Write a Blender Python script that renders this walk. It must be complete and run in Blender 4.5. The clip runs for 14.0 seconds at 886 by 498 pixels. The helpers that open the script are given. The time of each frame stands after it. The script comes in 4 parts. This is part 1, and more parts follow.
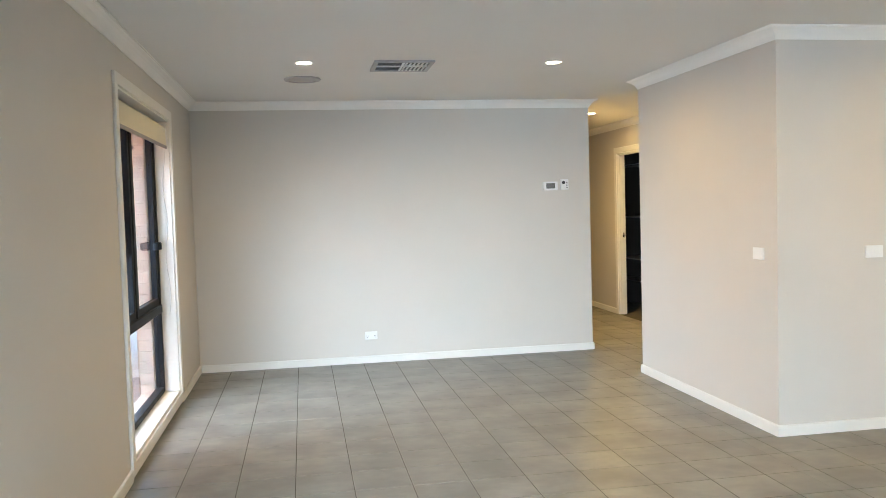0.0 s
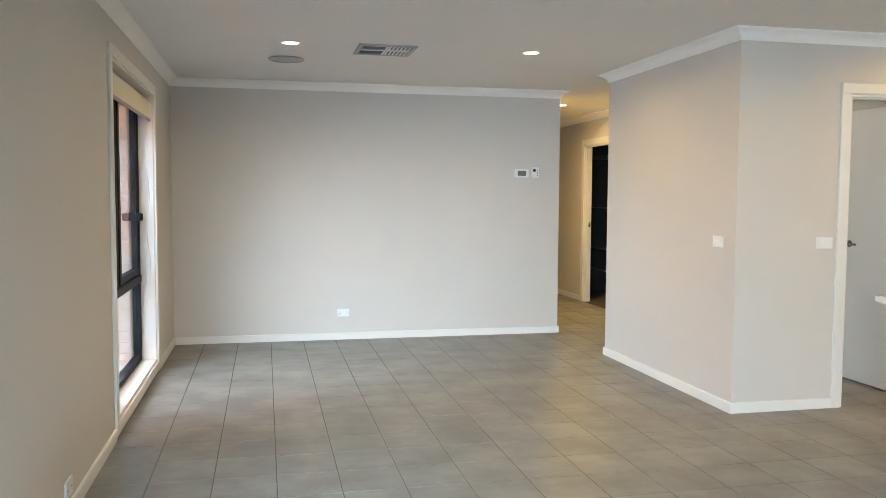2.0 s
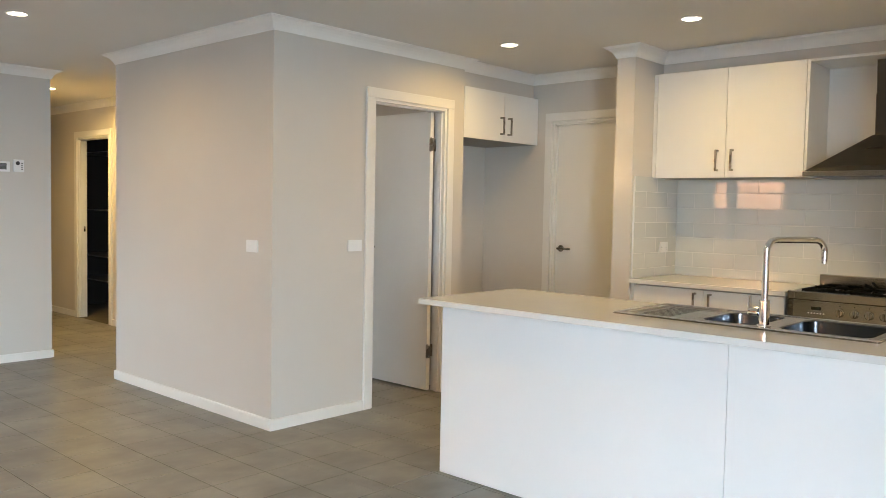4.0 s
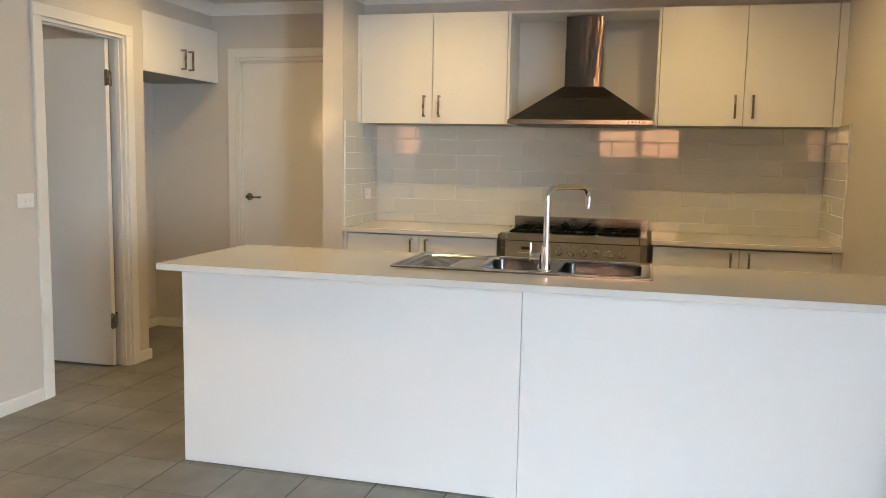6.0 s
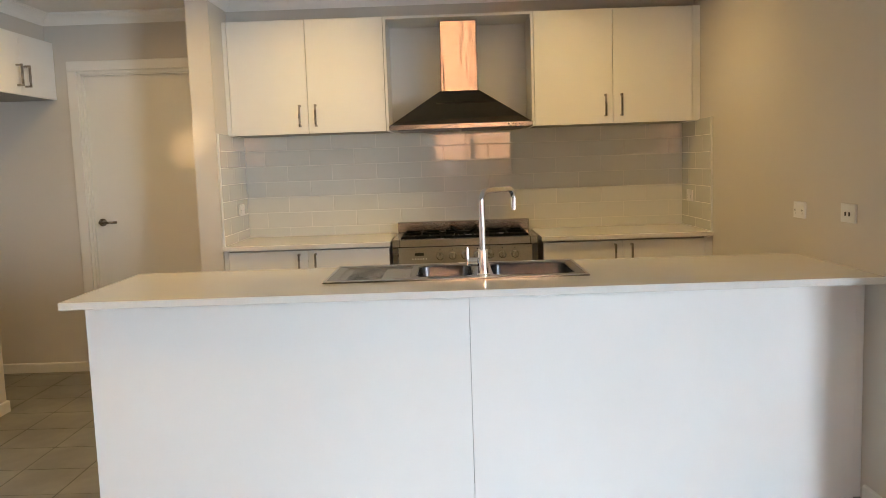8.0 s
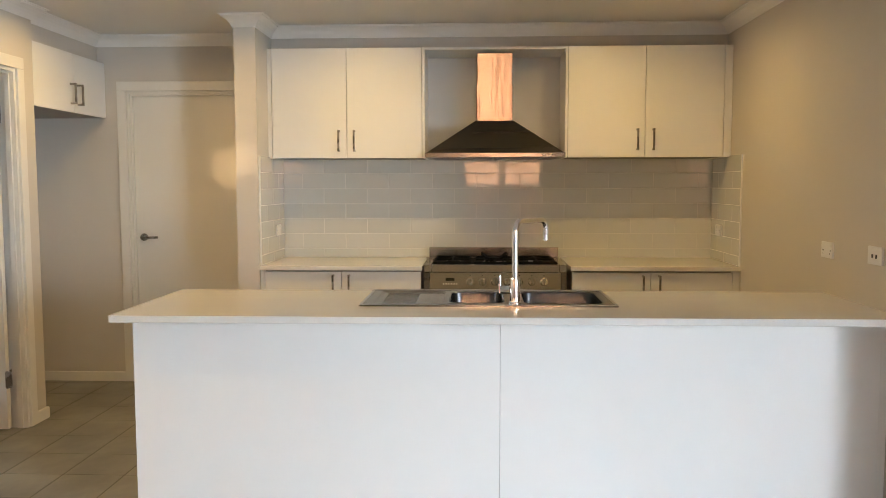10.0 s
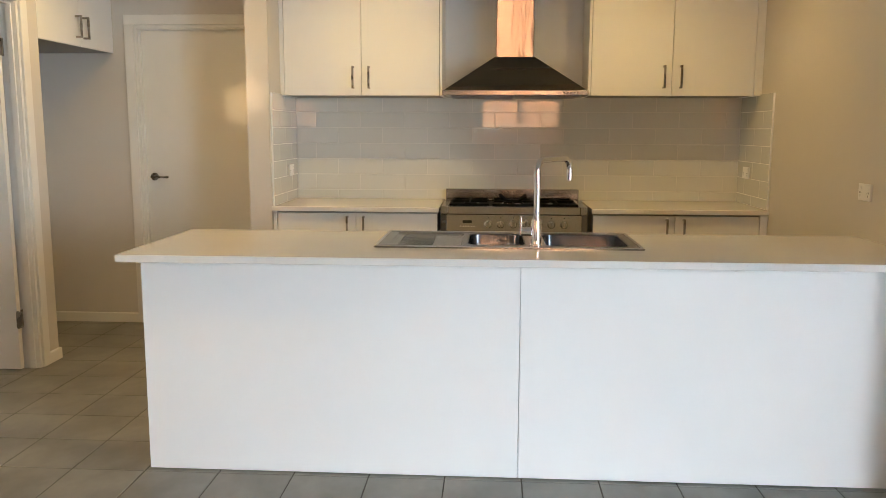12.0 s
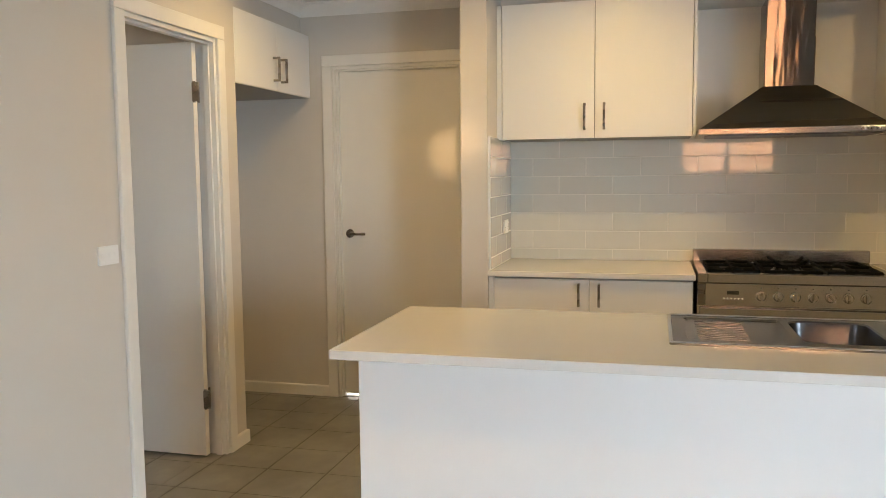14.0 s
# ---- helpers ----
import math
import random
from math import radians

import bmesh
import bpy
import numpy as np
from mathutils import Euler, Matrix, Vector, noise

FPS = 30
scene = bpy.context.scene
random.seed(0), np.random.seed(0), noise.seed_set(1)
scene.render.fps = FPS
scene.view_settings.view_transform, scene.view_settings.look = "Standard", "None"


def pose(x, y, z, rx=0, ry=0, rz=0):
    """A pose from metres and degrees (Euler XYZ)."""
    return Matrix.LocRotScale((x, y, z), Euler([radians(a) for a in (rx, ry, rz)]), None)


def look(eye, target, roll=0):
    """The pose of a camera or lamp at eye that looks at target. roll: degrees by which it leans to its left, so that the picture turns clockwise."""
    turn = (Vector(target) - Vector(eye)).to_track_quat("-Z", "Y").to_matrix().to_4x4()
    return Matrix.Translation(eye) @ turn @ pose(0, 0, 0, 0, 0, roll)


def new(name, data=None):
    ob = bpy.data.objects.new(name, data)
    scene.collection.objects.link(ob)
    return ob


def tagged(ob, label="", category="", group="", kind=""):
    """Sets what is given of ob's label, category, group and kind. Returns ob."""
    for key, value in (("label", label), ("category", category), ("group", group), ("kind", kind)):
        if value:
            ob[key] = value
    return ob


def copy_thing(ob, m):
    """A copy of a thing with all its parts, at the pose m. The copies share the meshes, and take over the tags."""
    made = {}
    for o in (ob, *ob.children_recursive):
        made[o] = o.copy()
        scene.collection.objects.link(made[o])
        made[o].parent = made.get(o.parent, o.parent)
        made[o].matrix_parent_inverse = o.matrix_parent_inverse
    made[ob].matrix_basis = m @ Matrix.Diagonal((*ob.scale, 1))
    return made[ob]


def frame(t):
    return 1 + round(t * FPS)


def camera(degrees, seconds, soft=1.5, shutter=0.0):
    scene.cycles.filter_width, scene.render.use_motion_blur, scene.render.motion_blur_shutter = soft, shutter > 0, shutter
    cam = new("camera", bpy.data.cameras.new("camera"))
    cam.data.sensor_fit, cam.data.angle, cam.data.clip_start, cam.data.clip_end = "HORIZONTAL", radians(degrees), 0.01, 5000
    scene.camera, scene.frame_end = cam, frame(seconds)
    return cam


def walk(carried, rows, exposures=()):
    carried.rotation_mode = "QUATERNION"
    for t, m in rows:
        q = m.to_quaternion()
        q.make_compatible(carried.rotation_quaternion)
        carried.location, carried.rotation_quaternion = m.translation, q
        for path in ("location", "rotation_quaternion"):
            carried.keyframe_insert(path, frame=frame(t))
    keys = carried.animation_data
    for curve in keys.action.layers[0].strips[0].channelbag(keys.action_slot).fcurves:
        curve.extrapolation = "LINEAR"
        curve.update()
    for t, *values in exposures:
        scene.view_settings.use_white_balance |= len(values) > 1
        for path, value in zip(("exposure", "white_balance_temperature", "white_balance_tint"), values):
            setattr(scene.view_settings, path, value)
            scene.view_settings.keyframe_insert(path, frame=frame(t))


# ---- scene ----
cam = camera(57.4, 14.0, 0.5)
PATH = [
    (0, (0.077, 0.189, 1.436), (0.416, 2.158, 1.334), -1.7),
    (0.5, (0.141, 0.095, 1.413), (0.389, 2.076, 1.292), -0.9),
    (1, (0.123, 0.029, 1.408), (0.371, 2.009, 1.276), -0.6),
    (1.5, (0.02, -0.016, 1.4), (0.342, 1.953, 1.262), -0.4),
    (2, (-0.057, -0.014, 1.382), (0.372, 1.936, 1.252), 0.3),
    (2.5, (-0.026, 0.068, 1.38), (0.618, 1.959, 1.281), 1.7),
    (3, (0.073, 0.277, 1.383), (1.028, 2.033, 1.302), 2.0),
    (3.5, (0.092, 0.416, 1.375), (1.285, 2.019, 1.276), 1.9),
    (4, (0.018, 0.63, 1.354), (1.492, 1.978, 1.25), 1.1),
    (4.2, (-0.003, 0.719, 1.36), (1.567, 1.952, 1.239), 1.1),
    (6.3, (-0.057, 1.512, 1.365), (1.885, 1.93, 1.136), 0.9),
    (6.5, (-0.024, 1.563, 1.359), (1.928, 1.935, 1.133), 0.7),
    (7, (0.036, 1.725, 1.377), (2.016, 1.924, 1.178), -0.3),
    (7.5, (-0.028, 1.859, 1.379), (1.961, 1.924, 1.177), -1.8),
    (7.7, (-0.036, 1.93, 1.368), (1.952, 1.956, 1.153), -2.1),
    (9.8, (-0.152, 1.972, 1.394), (1.837, 2.065, 1.212), -0.3),
    (10, (-0.156, 1.98, 1.4), (1.836, 2.066, 1.243), -0.1),
    (10.5, (-0.157, 1.973, 1.405), (1.838, 2.05, 1.28), 0.3),
    (11, (-0.156, 1.971, 1.405), (1.838, 2.045, 1.261), 0.5),
    (11.5, (-0.143, 1.987, 1.389), (1.846, 2.077, 1.191), 0.5),
    (12, (-0.023, 2.003, 1.367), (1.952, 2.123, 1.075), 0.2),
    (12.5, (0.18, 2.03, 1.362), (2.136, 2.289, 1.037), 0.1),
    (13, (0.356, 2.166, 1.371), (2.306, 2.525, 1.108), -0.1),
    (13.5, (0.541, 2.388, 1.386), (2.489, 2.793, 1.178), -0.9),
    (14, (0.779, 2.52, 1.39), (2.706, 3.025, 1.209), -0.6),
]
walk(cam, [(t, look(eye, target, roll)) for t, eye, target, roll in PATH],
     [(0, 4.08, 6450, 8.5), (0.5, 3.95, 6450, 8), (1.0, 3.92, 6450, 8.5), (2.5, 3.93, 6450, 9), (4.0, 3.66, 6650, 10), (6.5, 3.52, 6850, 12), (10.5, 3.57, 7050, 12.3), (12.5, 3.55, 6900, 11.2), (14.0, 3.55, 7050, 12.2)])
LAMP_W = 0.69

# ---- world, sun and lamps ----
SUN_EL, SUN_AZ = radians(44), radians(78)      # elevation; azimuth of the sun from +y towards +x
world = bpy.data.worlds.new("sky_world")
scene.world = world
world.use_nodes = True
wn = world.node_tree
sky = wn.nodes.new("ShaderNodeTexSky")
sky.sky_type, sky.sun_disc, sky.sun_elevation, sky.sun_rotation = "NISHITA", False, SUN_EL, SUN_AZ
wn.links.new(sky.outputs[0], wn.nodes["Background"].inputs[0])
wn.nodes["Background"].inputs[1].default_value = 0.15
sun = bpy.data.lights.new("sun", "SUN")
sun.energy, sun.angle, sun.color = 5.0, radians(0.5), (1.0, 0.90, 0.78)
d = Vector((math.sin(SUN_AZ) * math.cos(SUN_EL), math.cos(SUN_AZ) * math.cos(SUN_EL), math.sin(SUN_EL)))
new("sun", sun).matrix_world = look(d * 30, (0, 0, 0))


def window_light(name, m, w, h, power, colour, spread):
    """The sky's light through an opening."""
    li = bpy.data.lights.new(name, "AREA")
    li.shape, li.size, li.size_y, li.energy, li.color = "RECTANGLE", w, h, power, colour
    ob = new(name, li)
    li.spread = radians(spread)
    ob.matrix_world = m
    return ob


def sky_patch(name, y, z, yaw, dip, w, h, power, spread):
    """Sky seen past the eaves of the side yard, which comes in along yaw (degrees from +x) and down by dip."""
    a, t = radians(yaw), radians(dip)
    eye = Vector((-1.085, y, z))
    window_light(name, look(eye, eye + Vector((math.cos(a) * math.cos(t), math.sin(a) * math.cos(t), -math.sin(t)))), w, h, power, (0.60, 0.80, 1.0), spread)


sky_patch("side_door_sky", 1.615, 1.15, 68, 16, 1.25, 1.7, 3.2, 68)
sky_patch("side_door_zenith", 1.615, 1.25, 9, 55, 1.2, 0.9, 4.6, 82)
sky_patch("window_sky", 5.675, 1.15, 34, 30, 1.1, 1.7, 1.7, 92)
sky_patch("far_side_door_sky", -1.67, 1.15, 60, 15, 1.25, 1.7, 7.6, 82)
# added spot in the side door's opening: warm patch on the far kitchen door
patch_spot = bpy.data.lights.new("door_patch_spot", "SPOT")
patch_spot.energy, patch_spot.color, patch_spot.spot_size, patch_spot.spot_blend, patch_spot.shadow_soft_size = 60.0, (1.0, 0.68, 0.36), radians(3.2), 1.0, 0.02
new("door_patch_spot", patch_spot).matrix_world = look((-0.87, 1.85, 1.90), (5.5, 3.70, 1.53))


# ---- materials ----
def principled(name):
    m = bpy.data.materials.new(name)
    m.use_nodes = True
    return m, m.node_tree.nodes, m.node_tree.links, m.node_tree.nodes["Principled BSDF"]


def noise_tex(n, l, scale, detail=4.0, stretch=(1, 1, 1)):
    mp = n.new("ShaderNodeMapping")
    mp.inputs["Scale"].default_value = stretch
    geo = n.new("ShaderNodeNewGeometry")
    l.new(geo.outputs["Position"], mp.inputs["Vector"])
    t = n.new("ShaderNodeTexNoise")
    t.inputs["Scale"].default_value, t.inputs["Detail"].default_value = scale, detail
    l.new(mp.outputs[0], t.inputs["Vector"])
    return t


def ramp(n, l, src, lo, hi, a=0.3, b=0.7):
    r = n.new("ShaderNodeValToRGB")
    r.color_ramp.elements[0].position, r.color_ramp.elements[1].position = a, b
    r.color_ramp.elements[0].color, r.color_ramp.elements[1].color = (*lo, 1), (*hi, 1)
    l.new(src, r.inputs[0])
    return r


def surface(name, col, rough=0.5, metal=0.0, vary=0.04, scale=3.0, grain=120.0, bump=0.05, stretch=(1, 1, 1), rough_vary=0.08, coat=0.0, each=0.0, dist=0.002):
    """Base colour with large soft variation, fine grain in the relief, uneven gloss, and a shade of its own for each piece."""
    m, n, l, p = principled(name)
    big = noise_tex(n, l, scale, 3.0, stretch)
    lo, hi = [c * (1 - vary) for c in col], [min(1, c * (1 + vary)) for c in col]
    r = ramp(n, l, big.outputs[0], lo, hi)
    out = r.outputs[0]
    if each:
        info = n.new("ShaderNodeObjectInfo")
        rr = ramp(n, l, info.outputs["Random"], (1 - each,) * 3, (1 + each,) * 3, 0, 1)
        mix = n.new("ShaderNodeMixRGB")
        mix.blend_type, mix.inputs[0].default_value = "MULTIPLY", 1.0
        l.new(out, mix.inputs[1]), l.new(rr.outputs[0], mix.inputs[2])
        out = mix.outputs[0]
    l.new(out, p.inputs["Base Color"])
    fine = noise_tex(n, l, grain, 2.0, stretch)
    mr = n.new("ShaderNodeMapRange")
    mr.inputs[3].default_value, mr.inputs[4].default_value = max(0, rough - rough_vary), min(1, rough + rough_vary)
    l.new(big.outputs[0], mr.inputs[0]), l.new(mr.outputs[0], p.inputs["Roughness"])
    if bump:
        b = n.new("ShaderNodeBump")
        b.inputs["Strength"].default_value, b.inputs["Distance"].default_value = bump, dist
        l.new(fine.outputs[0], b.inputs["Height"]), l.new(b.outputs[0], p.inputs["Normal"])
    p.inputs["Metallic"].default_value = metal
    if coat:
        p.inputs["Coat Weight"].default_value, p.inputs["Coat Roughness"].default_value = coat, 0.08
    return m


WALL = surface("wall_paint", (0.60, 0.556, 0.502), 0.62, vary=0.02, scale=1.5, grain=260, bump=0.10)
CEIL = surface("ceiling_paint", (0.74, 0.725, 0.70), 0.85, vary=0.015, scale=1.2, grain=200, bump=0.06)
CORN = surface("cornice_paint", (0.84, 0.82, 0.785), 0.8, vary=0.015, scale=2, grain=200, bump=0.05)
TRIM = surface("trim_gloss_paint", (0.74, 0.715, 0.67), 0.36, vary=0.02, scale=4, grain=90, bump=0.04)
DOORP = surface("door_paint", (0.74, 0.71, 0.66), 0.36, vary=0.02, scale=2, grain=300, bump=0.06)
LAMI = surface("white_laminate", (0.80, 0.785, 0.755), 0.33, vary=0.012, scale=2, grain=420, bump=0.03)
# carcass toned dark so that the gaps round the doors look shaded
CARC = surface("carcass_gap_shade", (0.30, 0.285, 0.26), 0.55, vary=0.02, scale=4, grain=200, bump=0.03)
BLACK = surface("black_aluminium", (0.018, 0.020, 0.024), 0.55, vary=0.1, scale=8, grain=200, bump=0.05)
STEEL = surface("brushed_steel", (0.40, 0.385, 0.36), 0.2, 1.0, vary=0.05, scale=2.5, grain=160, bump=0.06, stretch=(1, 0.05, 1), rough_vary=0.07)
POLISH = surface("polished_steel", (0.20, 0.182, 0.165), 0.07, 1.0, vary=0.05, scale=1.6, grain=9, bump=0.06, stretch=(1, 1.6, 0.25), rough_vary=0.03, dist=0.02)
# darker than brushed_steel: the hood canopy's dim reflections are put into the colour
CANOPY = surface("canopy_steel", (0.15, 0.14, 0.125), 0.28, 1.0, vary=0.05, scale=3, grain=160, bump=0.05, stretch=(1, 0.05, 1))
SINKM = surface("sink_steel", (0.27, 0.265, 0.255), 0.16, 1.0, vary=0.04, scale=6, grain=300, bump=0.04, stretch=(1, 0.1, 1), rough_vary=0.06)
# darker, bluer copy of sink_steel, with the bowls' dim reflections in its colour
BOWLM = surface("dimmed_bowl_steel", (0.155, 0.168, 0.185), 0.22, 1.0, vary=0.04, scale=6, grain=300, bump=0.04, rough_vary=0.06)
CHROME = surface("chrome", (0.80, 0.80, 0.81), 0.06, 1.0, vary=0.02, scale=9, grain=40, bump=0.0, rough_vary=0.02)
NICKEL = surface("satin_nickel", (0.30, 0.275, 0.245), 0.27, 1.0, vary=0.04, scale=20, grain=300, bump=0.04)
IRON = surface("cast_iron", (0.004, 0.004, 0.004), 0.85, vary=0.2, scale=30, grain=300, bump=0.2)
ENAMEL = surface("black_enamel", (0.008, 0.008, 0.008), 0.8, vary=0.15, scale=9, grain=200, bump=0.02)
PLASTIC = surface("white_plastic", (0.78, 0.775, 0.76), 0.32, vary=0.01, scale=20, grain=300, bump=0.02)
GREYPL = surface("grey_screen", (0.13, 0.135, 0.12), 0.25, vary=0.08, scale=60, grain=300, bump=0.02)
DARKPL = surface("dark_plastic", (0.03, 0.03, 0.03), 0.4, vary=0.1, scale=40, grain=300, bump=0.02)
GROUT = surface("floor_grout", (0.085, 0.074, 0.060), 0.9, vary=0.2, scale=8, grain=300, bump=0.3)
WGROUT = surface("wall_grout", (0.70, 0.685, 0.64), 0.7, vary=0.04, scale=8, grain=300, bump=0.2)
VENTG = surface("vent_grey", (0.22, 0.205, 0.22), 0.5, vary=0.05, scale=20, grain=300, bump=0.04)
DISC = surface("diffuser_grey", (0.40, 0.385, 0.39), 0.5, vary=0.04, scale=20, grain=300, bump=0.03)
FABRIC = surface("blind_fabric", (0.62, 0.58, 0.47), 0.85, vary=0.03, scale=6, grain=700, bump=0.25)
# near-black colour stands in for the hall cupboard's missing light
CLOSET = surface("unlit_dark_board", (0.030, 0.024, 0.020), 0.5, vary=0.2, scale=5, grain=60, bump=0.1, stretch=(1, 1, 0.1))
BRICK = surface("red_brick", (0.42, 0.215, 0.115), 0.85, vary=0.22, scale=14, grain=90, bump=0.5, each=0.25, dist=0.004)
BRICK2 = surface("brown_brick", (0.33, 0.235, 0.195), 0.85, vary=0.2, scale=14, grain=90, bump=0.5, each=0.2, dist=0.004)
MORTAR = surface("mortar", (0.50, 0.46, 0.40), 0.95, vary=0.1, scale=12, grain=150, bump=0.4)
ROOFM = surface("roof_sheet", (0.16, 0.16, 0.17), 0.5, vary=0.06, scale=3, grain=60, bump=0.1)
GROUND = surface("concrete_ground", (0.36, 0.33, 0.29), 0.9, vary=0.12, scale=1.5, grain=60, bump=0.3)
FENCE = surface("fence_timber", (0.42, 0.25, 0.14), 0.8, vary=0.25, scale=4, grain=50, bump=0.3, stretch=(1, 1, 0.1), each=0.2)


def porcelain():
    """Grey-beige floor tile: cloudy print, fine specks, satin gloss, each tile a little different."""
    m, n, l, p = principled("floor_tile")
    info = n.new("ShaderNodeObjectInfo")
    big, mid, fine = noise_tex(n, l, 3.2, 5.0), noise_tex(n, l, 9, 3.0, (1, 1.6, 1)), noise_tex(n, l, 160, 2.0)
    r1 = ramp(n, l, big.outputs[0], (0.178, 0.168, 0.150), (0.252, 0.238, 0.213), 0.36, 0.64)
    r2 = ramp(n, l, mid.outputs[0], (0.88, 0.88, 0.89), (1.09, 1.085, 1.075), 0.30, 0.72)
    r3 = ramp(n, l, info.outputs["Random"], (0.94, 0.94, 0.94), (1.05, 1.05, 1.05), 0, 1)
    a, b = n.new("ShaderNodeMixRGB"), n.new("ShaderNodeMixRGB")
    for mx in (a, b):
        mx.blend_type, mx.inputs[0].default_value = "MULTIPLY", 1.0
    l.new(r1.outputs[0], a.inputs[1]), l.new(r2.outputs[0], a.inputs[2])
    l.new(a.outputs[0], b.inputs[1]), l.new(r3.outputs[0], b.inputs[2])
    l.new(b.outputs[0], p.inputs["Base Color"])
    mr = n.new("ShaderNodeMapRange")
    mr.inputs[3].default_value, mr.inputs[4].default_value = 0.38, 0.50
    l.new(mid.outputs[0], mr.inputs[0]), l.new(mr.outputs[0], p.inputs["Roughness"])
    bp = n.new("ShaderNodeBump")
    bp.inputs["Strength"].default_value, bp.inputs["Distance"].default_value = 0.03, 0.002
    l.new(mid.outputs[0], bp.inputs["Height"]), l.new(bp.outputs[0], p.inputs["Normal"])
    return m


def glazed():
    """White gloss wall tile with a slightly wavy glaze."""
    m, n, l, p = principled("gloss_wall_tile")
    info = n.new("ShaderNodeObjectInfo")
    r3 = ramp(n, l, info.outputs["Random"], (0.655, 0.655, 0.615), (0.695, 0.69, 0.65), 0, 1)
    l.new(r3.outputs[0], p.inputs["Base Color"])
    p.inputs["Roughness"].default_value, p.inputs["IOR"].default_value = 0.04, 1.58
    p.inputs["Coat Weight"].default_value, p.inputs["Coat Roughness"].default_value = 0.6, 0.02
    wave = noise_tex(n, l, 9, 2.0)
    bp = n.new("ShaderNodeBump")
    bp.inputs["Strength"].default_value, bp.inputs["Distance"].default_value = 0.05, 0.003
    l.new(wave.outputs[0], bp.inputs["Height"]), l.new(bp.outputs[0], p.inputs["Normal"])
    return m


def quartz():
    """Off-white engineered stone with fine specks, polished."""
    m, n, l, p = principled("white_stone_top")
    f, g = noise_tex(n, l, 420, 2.0), noise_tex(n, l, 2.5, 4.0)
    r = ramp(n, l, f.outputs[0], (0.60, 0.575, 0.53), (0.70, 0.675, 0.63), 0.30, 0.42)
    r2 = ramp(n, l, g.outputs[0], (0.97, 0.97, 0.97), (1.02, 1.02, 1.01))
    a = n.new("ShaderNodeMixRGB")
    a.blend_type, a.inputs[0].default_value = "MULTIPLY", 1.0
    l.new(r.outputs[0], a.inputs[1]), l.new(r2.outputs[0], a.inputs[2])
    l.new(a.outputs[0], p.inputs["Base Color"])
    p.inputs["Roughness"].default_value = 0.09
    return m


def clear_glass():
    m, n, l, p = principled("window_glass")
    p.inputs["Base Color"].default_value = (0.97, 0.985, 0.98, 1)
    p.inputs["Transmission Weight"].default_value, p.inputs["Roughness"].default_value, p.inputs["IOR"].default_value = 1.0, 0.0, 1.45
    return m


def glow(name, col, strength):
    m, n, l, p = principled(name)
    p.inputs["Base Color"].default_value = (0.9, 0.9, 0.88, 1)
    p.inputs["Emission Color"].default_value = (*col, 1)
    p.inputs["Emission Strength"].default_value = strength
    return m


for m_ in (BLACK, IRON, ENAMEL):
    m_.node_tree.nodes["Principled BSDF"].inputs["Specular IOR Level"].default_value = 0.1
TILE, GLAZE, STONE, GLASS = porcelain(), glazed(), quartz(), clear_glass()
LED = glow("led_diffuser", (1.0, 0.86, 0.66), 3.0)
DISPLAY = surface("oven_display", (0.006, 0.010, 0.006), 0.1, vary=0.1, scale=30, bump=0.0)

# ---- building helpers ----
BASE = {}


def thing(name, at, label="", category="", group="", kind=""):
    """An Empty at the base of a thing, under which its parts go."""
    ob = new(name)
    ob.location = at
    ob.empty_display_size = 0.1
    BASE[ob] = Vector(at)
    return tagged(ob, label, category, group, kind)


def part(name, bm, material, parent=None, label="", smooth=False):
    """A bmesh in world coordinates, linked as one mesh object under a thing or a part."""
    off = BASE.get(parent, Vector((0, 0, 0)))
    if parent is not None:
        bmesh.ops.translate(bm, verts=bm.verts, vec=-off)
    me = bpy.data.meshes.new(name)
    bm.to_mesh(me)
    bm.free()
    me.materials.append(material)
    if smooth:
        for f in me.polygons:
            f.use_smooth = True
        me.set_sharp_from_angle(angle=radians(35))
    ob = new(name, me)
    if parent is not None:
        ob.parent = parent
    BASE[ob] = off
    return tagged(ob, label)


def solid(name, bm, material, label, category, kind="", group=""):
    """A one-mesh thing."""
    ob = part(name, bm, material)
    return tagged(ob, label, category, group, kind)


def boxes(*bs, bevel=0.0, seg=2):
    """One bmesh of axis-parallel blocks (x0, x1, y0, y1, z0, z1), each with its edges eased."""
    bm = bmesh.new()
    for x0, x1, y0, y1, z0, z1 in bs:
        r = bmesh.ops.create_cube(bm, size=1.0)
        vs = r["verts"]
        for v in vs:
            v.co = ((x0 + x1) / 2 + v.co.x * (x1 - x0), (y0 + y1) / 2 + v.co.y * (y1 - y0), (z0 + z1) / 2 + v.co.z * (z1 - z0))
        if bevel:
            es = list({e for v in vs for e in v.link_edges})
            bmesh.ops.bevel(bm, geom=es, offset=bevel, segments=seg, affect="EDGES", profile=0.5)
    return bm


def rod(bm, a, b, r, r2=None, n=20, caps=True):
    """A round bar from a to b."""
    a, b = Vector(a), Vector(b)
    q = (b - a).to_track_quat("Z", "Y").to_matrix().to_4x4()
    return bmesh.ops.create_cone(bm, cap_ends=caps, segments=n, radius1=r, radius2=r if r2 is None else r2, depth=(b - a).length, matrix=Matrix.Translation((a + b) / 2) @ q)["verts"]


def rods(*rs, n=20):
    bm = bmesh.new()
    for r in rs:
        rod(bm, *r, n=n)
    return bm


